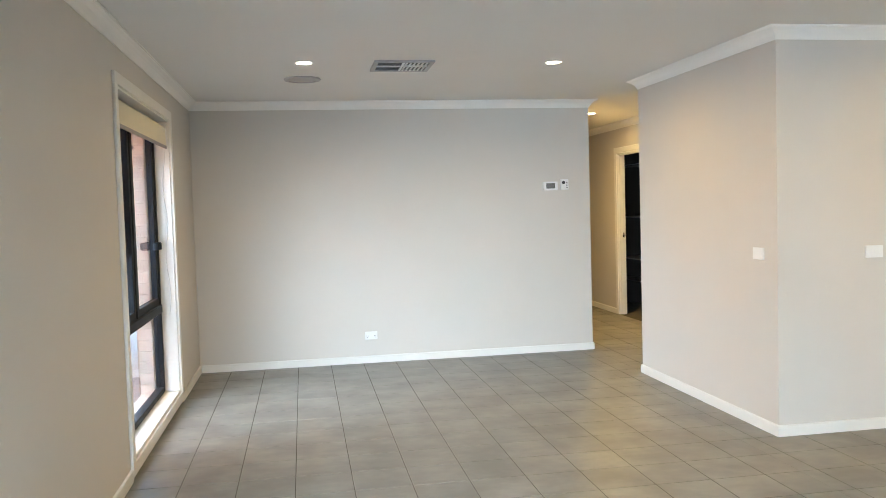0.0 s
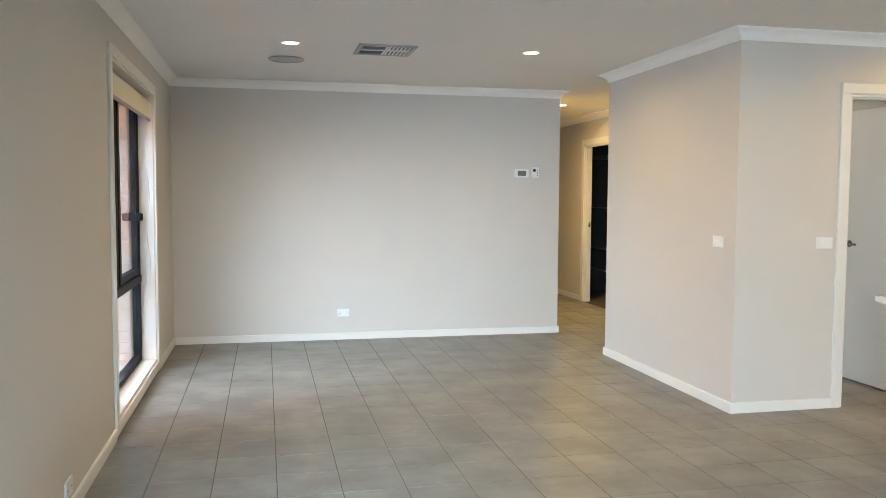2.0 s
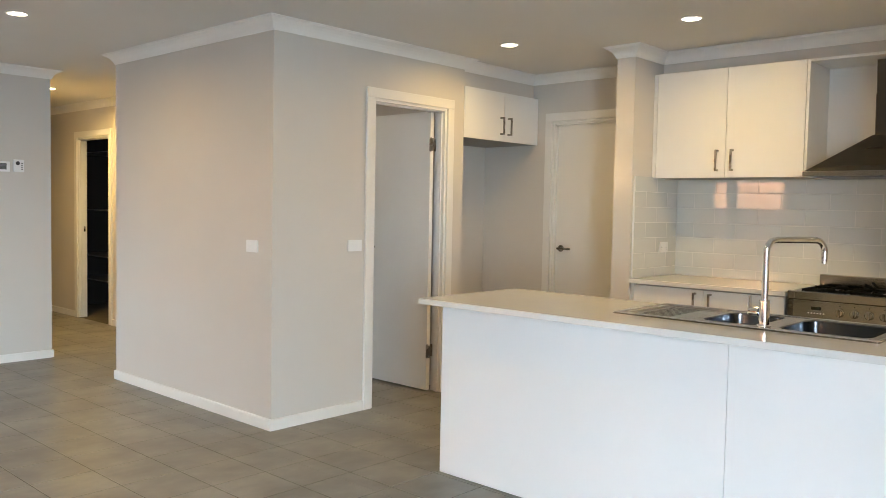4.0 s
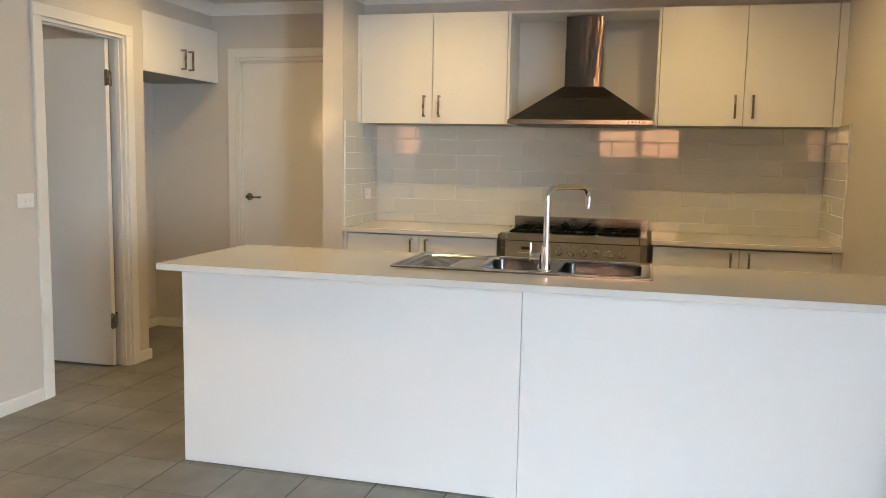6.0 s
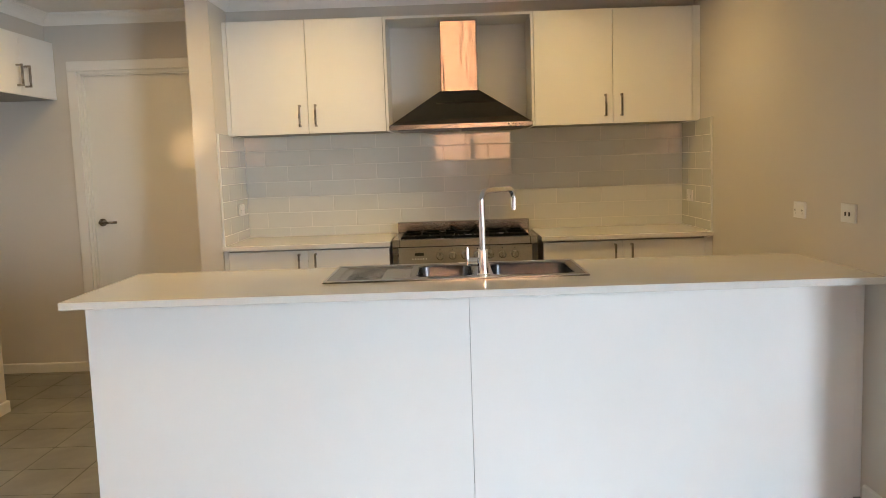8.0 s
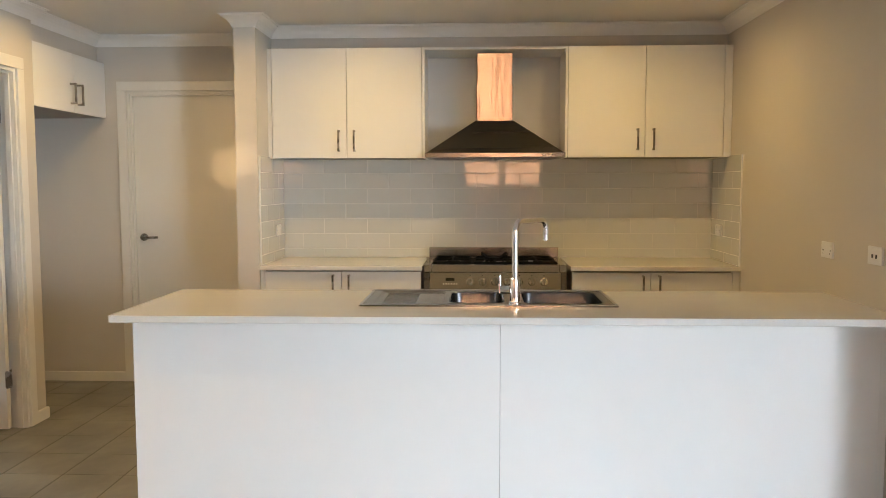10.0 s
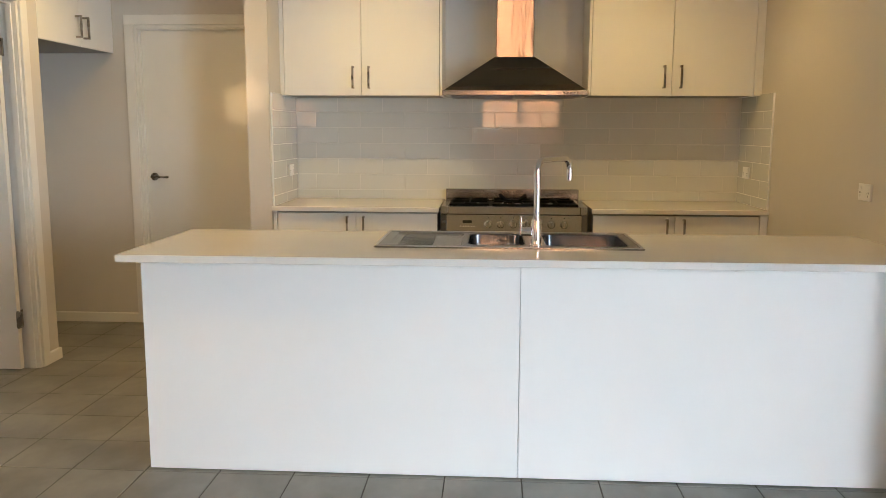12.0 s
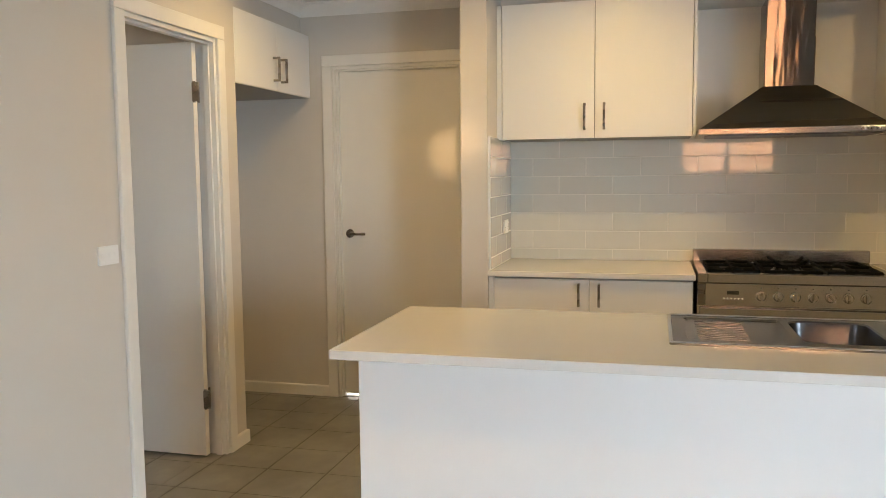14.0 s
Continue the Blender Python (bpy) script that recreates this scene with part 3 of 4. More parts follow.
CX = 5.095
UP = (1.577, 2.280)
cupboard("wall_cabinet", CX, XE, 2.341, 3.317, *UP, 2.829, (1.618, 1.756), "white laminate wall cabinet with two doors", "kitchen wall cabinets", (3.319, 3.344))
cupboard("wall_cabinet", CX, XE, 0.423, 1.405, *UP, 0.916, (1.620, 1.758), "white laminate wall cabinet with two doors", "kitchen wall cabinets", (YS + 0.001, 0.421))
hs = thing("hood_surround", (5.3, 1.87, 1.6), "white laminate open surround between the wall cabinets", "cabinet")
part("side_panel", boxes((CX, XE - 0.03, 2.323, 2.339, *UP), bevel=0.001), LAMI, hs)
part("side_panel", boxes((CX, XE - 0.03, 1.407, 1.423, *UP), bevel=0.001), LAMI, hs)
part("top_panel", boxes((CX, XE - 0.03, 1.424, 2.322, 2.264, 2.280), bevel=0.001), LAMI, hs)
part("back_panel", boxes((XE - 0.028, XE - 0.002, 1.406, 2.340, *UP)), LAMI, hs)

# range hood
hood = thing("range_hood", (5.25, 1.871, 1.58), "stainless steel canopy range hood with polished flue", "range hood")
cy, hw, fx = 1.8725, 0.444, 5.005
bm = boxes((fx, XE - 0.034, cy - hw, cy + hw, 1.576, 1.606), bevel=0.003)
part("lip", bm, STEEL, hood, "brushed steel lip")
bm = bmesh.new()
lo = [(fx, cy - hw), (XE - 0.034, cy - hw), (XE - 0.034, cy + hw), (fx, cy + hw)]
mid = [(fx + 0.008, cy - hw + 0.008), (XE - 0.034, cy - hw + 0.008), (XE - 0.034, cy + hw - 0.008), (fx + 0.008, cy + hw - 0.008)]
hi = [(5.215, cy - 0.125), (XE - 0.034, cy - 0.125), (XE - 0.034, cy + 0.125), (5.215, cy + 0.125)]
rr = [[bm.verts.new((x, y, z)) for x, y in q] for q, z in ((mid, 1.606), (hi, 1.822))]
bm.faces.new(rr[0][::-1]), bm.faces.new(rr[1])
for k in range(4):
    bm.faces.new((rr[0][k], rr[0][(k + 1) % 4], rr[1][(k + 1) % 4], rr[1][k]))
bmesh.ops.recalc_face_normals(bm, faces=bm.faces)
part("canopy", bm, CANOPY, hood, "brushed steel canopy, toned dark for its dim reflections")
fb = bmesh.new()
rings = []
for w_, za, zb in ((0.119, 1.822, 2.06), (0.116, 2.06, 2.255)):       # two telescoped lengths of slightly bowed sheet
    for k in range(7):
        z = za + (zb - za) * k / 6
        h = z - 1.822
        xf = 5.231 - 0.040 * h - 0.0875 * h * h + (0.003 if w_ < 0.118 else 0.0)
        rings.append([fb.verts.new(p) for p in ((xf + 0.004, cy - w_, z), (XE - 0.034, cy - w_, z), (XE - 0.034, cy + w_, z), (xf + 0.004, cy + w_, z), (xf, cy + w_ - 0.005, z), (xf, cy - w_ + 0.005, z))])
for A, B in zip(rings, rings[1:]):
    for k in range(6):
        fb.faces.new((A[k], A[(k + 1) % 6], B[(k + 1) % 6], B[k]))
fb.faces.new(rings[0][::-1]), fb.faces.new(rings[-1])
bmesh.ops.recalc_face_normals(fb, faces=fb.faces)
part("flue", fb, POLISH, hood, "polished steel flue", True)
for k in range(5):
    yy = 1.575 - 0.021 * k
    part("button", rods(((fx - 0.006, yy, 1.591), (fx, yy, 1.591), 0.006), n=14), NICKEL, hood, "", True)
part("filter", boxes((fx + 0.04, XE - 0.07, cy - hw + 0.05, cy - 0.01, 1.570, 1.575), (fx + 0.04, XE - 0.07, cy + 0.01, cy + hw - 0.05, 1.570, 1.575)), VENTG, hood)

# back bench
BX = 4.830
BU = (0.10, 0.868)
cupboard("base_cabinet", BX + 0.022, XE, 2.334, 3.318, *BU, 2.833, (0.73, 0.845), "white laminate base cabinet with two doors", "kitchen base cabinets", (3.320, 3.344), 0.008)
cupboard("base_cabinet", BX + 0.022, XE, 0.419, 1.398, *BU, 0.914, (0.73, 0.845), "white laminate base cabinet with two doors", "kitchen base cabinets", (YS + 0.001, 0.417), 0.008)
for ya, yb in ((2.334, 3.344), (YS + 0.001, 1.398)):
    solid("kickboard", boxes((BX + 0.08, XE, ya, yb, 0.0, 0.098)), LAMI, "white laminate kickboard under the base cabinets", "kickboard")
for ya, yb in ((2.324, 3.3445), (YS + 0.0005, 1.408)):
    solid("benchtop", boxes((BX, XE - 0.0005, ya, yb, 0.872, 0.900), bevel=0.002), STONE, "off-white polished stone benchtop", "benchtop")

# freestanding cooker
ck = thing("cooker", (5.15, 1.871, 0), "stainless steel freestanding gas cooker, ninety centimetres wide", "cooker")
k0, k1, kx = 1.431, 2.314, 4.835
part("body", boxes((kx + 0.03, XE - 0.045, k0, k1, 0.06, 0.862)), STEEL, ck)
part("hob_frame", boxes((kx, XE - 0.045, k0, k0 + 0.045, 0.862, 0.908), (kx, XE - 0.045, k1 - 0.045, k1, 0.862, 0.908), (kx, kx + 0.07, k0 + 0.045, k1 - 0.045, 0.862, 0.908), (XE - 0.09, XE - 0.045, k0 + 0.045, k1 - 0.045, 0.862, 0.908), bevel=0.004), STEEL, ck)
part("hob_tray", boxes((kx + 0.07, XE - 0.09, k0 + 0.045, k1 - 0.045, 0.864, 0.893)), ENAMEL, ck, "black enamel hob tray")
part("upstand", boxes((XE - 0.085, XE - 0.046, k0, k1, 0.908, 0.975), bevel=0.004), STEEL, ck)
pn = part("control_panel", boxes((kx + 0.004, kx + 0.03, k0 + 0.035, k1 - 0.035, 0.752, 0.860), bevel=0.003), STEEL, ck)
part("side_trim", boxes((kx + 0.012, kx + 0.03, k0, k0 + 0.033, 0.752, 0.860), bevel=0.002), CANOPY, ck)
part("side_trim", boxes((kx + 0.012, kx + 0.03, k1 - 0.033, k1, 0.752, 0.860), bevel=0.002), CANOPY, ck)
part("display", boxes((kx + 0.001, kx + 0.004, 2.125, 2.180, 0.808, 0.826), bevel=0.001), DISPLAY, pn, "black clock display")
for k in range(6):
    part("push_button", rods(((kx - 0.001, 2.193 - 0.0165 * k, 0.789), (kx + 0.004, 2.193 - 0.0165 * k, 0.789), 0.004), n=12), PLASTIC, pn, "small white button", True)
for k in range(7):
    yy = 2.026 - 0.0758 * k
    kn = part("knob", lathe([(0.024, 0.0), (0.024, -0.006), (0.019, -0.009), (0.019, -0.020), (0.017, -0.022)], (kx + 0.004, yy, 0.803), 24, "x"), STEEL, pn, "", True)
    bm = boxes((kx - 0.032, kx - 0.0185, yy - 0.004, yy + 0.004, 0.783, 0.823), bevel=0.0015)
    if k == 4:
        bmesh.ops.rotate(bm, cent=(kx, yy, 0.803), matrix=Matrix.Rotation(radians(-38), 3, "X"), verts=bm.verts)
    part("grip", bm, NICKEL, kn)
    part("mark", rods(((kx + 0.0025, yy, 0.842), (kx + 0.004, yy, 0.842), 0.0035), n=10), DARKPL, pn)
od = part("oven_door", boxes((kx + 0.006, kx + 0.03, k0 + 0.01, k1 - 0.01, 0.19, 0.742), bevel=0.004), STEEL, ck)
part("oven_window", boxes((kx + 0.003, kx + 0.006, k0 + 0.10, k1 - 0.10, 0.28, 0.60), bevel=0.001), ENAMEL, od, "black oven glass")
part("oven_handle", rods(((kx - 0.035, k0 + 0.06, 0.69), (kx - 0.035, k1 - 0.06, 0.69), 0.010), ((kx - 0.035, k0 + 0.09, 0.69), (kx + 0.006, k0 + 0.09, 0.69), 0.007), ((kx - 0.035, k1 - 0.09, 0.69), (kx + 0.006, k1 - 0.09, 0.69), 0.007)), STEEL, od, "", True)
part("drawer", boxes((kx + 0.006, kx + 0.03, k0 + 0.01, k1 - 0.01, 0.07, 0.18), bevel=0.003), STEEL, ck)
for fy in (k0 + 0.06, k1 - 0.06):
    for xx in (kx + 0.08, XE - 0.12):
        part("foot", rods(((xx, fy, 0), (xx, fy, 0.06), 0.018)), DARKPL, ck, "", True)
for bx_, by_, br in ((4.99, 1.60, 0.035), (5.25, 1.60, 0.045), (5.12, 1.8725, 0.065), (4.99, 2.14, 0.045), (5.25, 2.14, 0.035)):
    bu = part("burner", lathe([(br + 0.012, 0.893), (br + 0.012, 0.900), (br, 0.903), (br, 0.912)], (bx_, by_, 0), 28), NICKEL, ck, "", True)
    part("burner_cap", lathe([(br - 0.004, 0.912), (br - 0.004, 0.918), (br - 0.012, 0.921)], (bx_, by_, 0), 28), IRON, bu, "", True)
for g0, g1 in ((1.482, 1.722), (1.742, 2.003), (2.023, 2.263)):
    gx0, gx1, gz = kx + 0.085, XE - 0.105, 0.906
    gm, gxm = (g0 + g1) / 2, (gx0 + gx1) / 2
    bs = [(gx0, gx1, g0, g0 + 0.012, gz, gz + 0.012), (gx0, gx1, g1 - 0.012, g1, gz, gz + 0.012), (gx0, gx0 + 0.012, g0, g1, gz, gz + 0.012), (gx1 - 0.012, gx1, g0, g1, gz, gz + 0.012),
          (gx0, gx1, gm - 0.006, gm + 0.006, gz + 0.003, gz + 0.016), (gxm - 0.006, gxm + 0.006, g0, g1, gz + 0.003, gz + 0.016)]
    bs += [(xx, xx + 0.012, yy, yy + 0.012, 0.893, gz) for xx in (gx0, gx1 - 0.012) for yy in (g0, g1 - 0.012)]
    tv = part("trivet", boxes(bs[0], bevel=0.002, seg=1), IRON, ck, "black cast iron trivet")
    for b_ in bs[1:6]:
        part("bar", boxes(b_, bevel=0.002, seg=1), IRON, tv)
    for b_ in bs[6:]:
        part("trivet_foot", boxes(b_), IRON, tv)
wk = bmesh.new()
for a in (45, 135, 225, 315):
    c, s = math.cos(radians(a)), math.sin(radians(a))
    rod(wk, (5.12 + 0.05 * c, 1.8725 + 0.05 * s, 0.924), (5.12 + 0.115 * c, 1.8725 + 0.115 * s, 0.956), 0.007, 0.008, 10)
rod(wk, (5.12, 1.8725, 0.9225), (5.12, 1.8725, 0.930), 0.062, n=24)
part("wok_stand", wk, IRON, ck, "black cast iron wok stand", True)

# cabinet over the fridge recess
oc = thing("overhead_cabinet", (5.02, 4.8, 1.874), "white laminate overhead cabinet above the fridge recess", "cabinet")
part("body", boxes((4.550, XE - 0.002, 4.592 + 0.021, 5.148, 1.874, 2.252)), CARC, oc)
for p0, p1, hx in ((4.550, 5.030, 4.985), (5.030, XE - 0.004, 5.078)):
    dr = part("door", boxes((p0 + 0.0015, p1 - 0.0015, 4.590, 4.608, 1.874, 2.250), bevel=0.0012), LAMI, oc)
    bar_handle(dr, hx, 4.590, 1.922, 2.058, "y")

# island
IX, IY0, IY1 = 3.025, YS + 0.001, 3.375
isl = thing("island", (3.35, 1.9, 0), "white laminate kitchen island with panelled front", "island")
part("front_panel", boxes((IX, IX + 0.018, 1.8915, IY1, 0.004, 0.870), bevel=0.0012), LAMI, isl)
part("front_panel", boxes((IX, IX + 0.018, 0.408, 1.8895, 0.004, 0.870), bevel=0.0012), LAMI, isl)
part("end_panel", boxes((IX + 0.019, 3.645, IY1 - 0.018, IY1, 0.004, 0.870), bevel=0.0012), LAMI, isl)
part("scribe", boxes((IX + 0.013, IX + 0.0195, IY0, 0.4065, 0.004, 0.870)), LAMI, isl)
part("body", boxes((IX + 0.020, 3.625, IY0, IY1 - 0.02, 0.10, 0.66), (IX + 0.020, 3.625, IY0, 1.33, 0.66, 0.870), (IX + 0.020, 3.66, 2.50, IY1 - 0.02, 0.66, 0.870), (IX + 0.020, IX + 0.04, 1.33, 2.50, 0.66, 0.870), (3.605, 3.625, 1.33, 2.50, 0.66, 0.870)), CARC, isl)
part("kick", boxes((IX + 0.020, 3.57, IY0, IY1 - 0.02, 0.0, 0.10)), LAMI, isl)
for k in range(4):
    ya = 0.42 + 0.73 * k
    dr = part("door", boxes((3.627, 3.645, ya, ya + 0.726, 0.105, 0.866), bevel=0.0012), LAMI, isl)

S0, S1, SX0, SX1 = 1.402, 2.474, 3.150, 3.640        # sink outline
BIG = (3.208, 3.592, 1.447, 1.785)
SMALL = (3.220, 3.586, 1.865, 2.103)
bm = plate([(2.885, IY0), (3.675, IY0), (3.675, 3.410), (2.885, 3.410)], [rounded(SX0 + 0.02, SX1 - 0.02, S0 + 0.02, S1 - 0.02, 0.02)], 0.872, 0.900)
es = [e for e in bm.edges if len(e.link_faces) == 2 and e.calc_face_angle(0) > 1.0 and (all(v.co.x < 2.89 for v in e.verts) or all(v.co.y > 3.408 for v in e.verts) or all(v.co.x > 3.673 for v in e.verts))]
bmesh.ops.bevel(bm, geom=es, offset=0.002, segments=2, affect="EDGES", profile=0.5)
solid("island_benchtop", bm, STONE, "off-white polished stone island benchtop with fine specks", "benchtop")


def bowl(loops):
    """A pressed bowl: plan loops (x0, x1, y0, y1, r, z) from rim to floor."""
    bm = bmesh.new()
    rings = [[bm.verts.new((x, y, z)) for x, y in rounded(a, b, c, e, r)] for a, b, c, e, r, z in loops]
    n = len(rings[0])
    for A, B in zip(rings, rings[1:]):
        for k in range(n):
            bm.faces.new((A[k], A[(k + 1) % n], B[(k + 1) % n], B[k]))
    bm.faces.new(rings[-1])
    bmesh.ops.recalc_face_normals(bm, faces=bm.faces)
    return bm


def pressed(b, depth):
    x0, x1, y0, y1 = b
    return bowl([(x0, x1, y0, y1, 0.05, 0.9065), (x0 + 0.004, x1 - 0.004, y0 + 0.004, y1 - 0.004, 0.048, 0.902), (x0 + 0.010, x1 - 0.010, y0 + 0.010, y1 - 0.010, 0.045, 0.906 - depth + 0.03),
                 (x0 + 0.022, x1 - 0.022, y0 + 0.022, y1 - 0.022, 0.035, 0.906 - depth + 0.006), (x0 + 0.05, x1 - 0.05, y0 + 0.05, y1 - 0.05, 0.02, 0.906 - depth)])


DRAIN = (3.203, 3.590, 2.124, 2.424)
sk = thing("sink", ((SX0 + SX1) / 2, (S0 + S1) / 2, 0.90), "stainless steel sink with two bowls and a drainer", "sink")
part("rim", plate(rounded(SX0, SX1, S0, S1, 0.012), [rounded(*BIG, 0.05), rounded(*SMALL, 0.05), rounded(*DRAIN, 0.02)], 0.9005, 0.9065), SINKM, sk)
eg = bmesh.new()
rings = [[eg.verts.new((x, y, z)) for x, y in rounded(SX0 + i, SX1 - i, S0 + i, S1 - i, 0.012)] for i, z in ((0.0, 0.9065), (0.004, 0.910), (0.010, 0.910), (0.013, 0.9067))]
for A, B in zip(rings, rings[1:]):
    for k in range(len(A)):
        eg.faces.new((A[k], A[(k + 1) % len(A)], B[(k + 1) % len(A)], B[k]))
bmesh.ops.recalc_face_normals(eg, faces=eg.faces)
# chrome, not sink steel: the edge's bright highlight is put into the material
part("raised_edge", eg, CHROME, sk, "", True)
for nm, b, dep in (("large_bowl", BIG, 0.17), ("small_bowl", SMALL, 0.13)):
    bo = part(nm, pressed(b, dep), BOWLM, sk, "", True)
    part("waste", lathe([(0.042, 0.0), (0.042, 0.003), (0.030, 0.004), (0.026, 0.001)], ((b[0] + b[1]) / 2, (b[2] + b[3]) / 2, 0.9065 - dep), 24), CHROME, bo, "", True)
dx0, dx1, dy0, dy1 = DRAIN
dr = part("drainer", bowl([(dx0, dx1, dy0, dy1, 0.02, 0.9065), (dx0 + 0.008, dx1 - 0.008, dy0 + 0.008, dy1 - 0.008, 0.016, 0.9015), (dx0 + 0.03, dx1 - 0.03, dy0 + 0.03, dy1 - 0.03, 0.01, 0.9012)]), SINKM, sk, "", True)
for k in range(11):
    xx = dx0 + 0.045 + k * 0.0295
    part("ridge", boxes((xx, xx + 0.004, dy0 + 0.12, dy1 - 0.035, 0.9010, 0.9018), bevel=0.001), SINKM, dr)

# mixer tap
TX, TY = 3.195, 1.826
tp = thing("tap", (TX, TY, 0.907), "chrome gooseneck mixer tap with side lever", "tap")
part("base", lathe([(0.027, 0.907), (0.027, 0.914), (0.024, 0.918)], (TX, TY, 0), 28), CHROME, tp, "", True)
part("body", lathe([(0.0205, 0.918), (0.0205, 1.010), (0.0190, 1.015), (0.0125, 1.0155)], (TX, TY, 0), 28), CHROME, tp, "", True)
ux, uy = 0.837, -0.547
pts = [(TX, TY, 1.015), (TX, TY, 1.10), (TX, TY, 1.20)]
for k in range(1, 9):
    a = radians(90 * k / 8)
    pts.append((TX + ux * 0.045 * (1 - math.cos(a)), TY + uy * 0.045 * (1 - math.cos(a)), 1.205 + 0.045 * math.sin(a)))
pts.append((TX + ux * 0.18, TY + uy * 0.18, 1.25))
for k in range(1, 9):
    a = radians(90 * k / 8)
    pts.append((TX + ux * (0.22 + 0.045 * math.sin(a)), TY + uy * (0.22 + 0.045 * math.sin(a)), 1.205 + 0.045 * math.cos(a)))
pts.append((TX + ux * 0.265, TY + uy * 0.265, 1.17))
spout = part("spout", tube(pts, 0.0125, 18), CHROME, tp, "", True)
part("aerator", rods(((TX + ux * 0.265, TY + uy * 0.265, 1.158), (TX + ux * 0.265, TY + uy * 0.265, 1.170), 0.0105)), CHROME, spout, "", True)
hb = part("lever_hub", rods(((TX + 0.005, TY + 0.02, 0.965), (TX + 0.012, TY + 0.058, 0.965), 0.018)), CHROME, tp, "", True)
part("lever", boxes((TX - 0.002, TX + 0.026, TY + 0.0585, TY + 0.0665, 0.950, 1.026), bevel=0.003), CHROME, hb)


# ---- switches, sockets, controls ----
def wall_plate(name, c, n, w, h, label, category, kind_="rocker", count=2):
    """A plate with rockers or socket holes; n: the way it faces."""
    c, n = Vector(c), Vector(n)
    u = Vector((0, 0, 1)).cross(n)
    th = thing(name, c, label, category)

    def slab(cu, cz, ww, hh, d0, d1, bev):
        p, q = c + u * (cu - ww / 2) + n * d0, c + u * (cu + ww / 2) + n * d1
        return boxes((min(p.x, q.x), max(p.x, q.x), min(p.y, q.y), max(p.y, q.y), c.z + cz - hh / 2, c.z + cz + hh / 2), bevel=bev)
    pl = part("plate", slab(0, 0, w, h, 0.0002, 0.011, 0.003), PLASTIC, th)
    for k in range(count):
        cu = (k - (count - 1) / 2) * w * 0.62 / max(1, count - 1 or 1) if count > 1 else 0
        if kind_ == "rocker":
            part("rocker", slab(cu, 0, 0.011, 0.020, 0.011, 0.014, 0.001), PLASTIC, pl)
        else:
            part("rocker", slab(cu + 0.004, h * 0.28, 0.016, 0.012, 0.011, 0.014, 0.001), PLASTIC, pl)
            for du, dz in ((-0.006, -0.002), (0.006, -0.002), (0, -0.016)):
                part("pin_hole", slab(cu + du, dz, 0.003, 0.008, 0.0110, 0.0114, 0), DARKPL, pl, "dark socket hole")
    return th


wall_plate("light_switch", (XB, 4.785, 1.095), (-1, 0, 0), 0.116, 0.074, "white three-gang light switch on the block wall", "light switch", "rocker", 3)
wall_plate("light_switch", (3.494, YP, 1.093), (0, -1, 0), 0.116, 0.074, "white three-gang light switch beside the pantry door", "light switch", "rocker", 3)
wall_plate("power_point", (0.67, YN, 0.258), (0, -1, 0), 0.116, 0.074, "white double power point low on the wall", "power point", "socket", 2)
wall_plate("power_point", (XW, 3.62, 0.135), (1, 0, 0), 0.116, 0.074, "white double power point above the skirting", "power point", "socket", 2)
wall_plate("power_point", (3.615, YS, 1.102), (0, 1, 0), 0.116, 0.074, "white double power point above the island benchtop", "power point", "socket", 2)
do = wall_plate("data_outlet", (3.165, YS, 1.114), (0, 1, 0), 0.116, 0.074, "white outlet plate with two dark sockets", "outlet", "none", 0)
for du in (-0.016, 0.016):
    part("socket", boxes((3.165 + du - 0.006, 3.165 + du + 0.006, YS + 0.0105, YS + 0.0125, 1.103, 1.119), bevel=0.002), DARKPL, do, "small dark socket")
wall_plate("power_point", (5.27, 3.345 - 0.0095, 1.10), (0, -1, 0), 0.116, 0.074, "white power point on the tiled side wall", "power point", "socket", 2)
wall_plate("power_point", (5.27, YS + 0.0095, 1.10), (0, 1, 0), 0.116, 0.074, "white power point on the tiled side wall", "power point", "socket", 2)

tc = thing("heating_controller", (2.446, YN, 1.615), "white wall controller with a grey screen", "controller")
part("case", boxes((2.374, 2.518, YN - 0.026, YN - 0.0002, 1.573, 1.656), bevel=0.004), PLASTIC, tc)
part("screen", boxes((2.403, 2.490, YN - 0.0285, YN - 0.026, 1.590, 1.640), bevel=0.001), GREYPL, tc, "grey display")
for k in range(4):
    part("display_bar", boxes((2.410, 2.483, YN - 0.0295, YN - 0.0285, 1.597 + 0.0105 * k, 1.600 + 0.0105 * k)), VENTG, tc)
tk = thing("alarm_keypad", (2.588, YN, 1.625), "small white control unit with a dark dial", "keypad")
part("case", boxes((2.549, 2.628, YN - 0.024, YN - 0.0002, 1.574, 1.676), bevel=0.004), PLASTIC, tk)
part("dial", rods(((2.577, YN - 0.028, 1.645), (2.577, YN - 0.024, 1.645), 0.016)), DARKPL, tk, "dark round dial", True)
for k in range(4):
    part("button", boxes((2.604, 2.616, YN - 0.0265, YN - 0.024, 1.592 + 0.0165 * k, 1.599 + 0.0165 * k), bevel=0.001), DARKPL, tk)


# ---- ceiling fittings ----
def downlight():
    th = thing("downlight", (0, 0, ZC), "white recessed LED downlight, switched on", "downlight", "ceiling downlights")
    part("bezel", lathe([(0.050, -0.004), (0.056, -0.007), (0.061, -0.0005), (0.050, -0.0005)], (0, 0, ZC), 36, "z", False), PLASTIC, th, "", True)
    part("diffuser", lathe([(0.001, -0.004), (0.0495, -0.004), (0.0495, -0.001), (0.001, -0.001)], (0, 0, ZC), 32), LED, th, "glowing round diffuser")
    return th


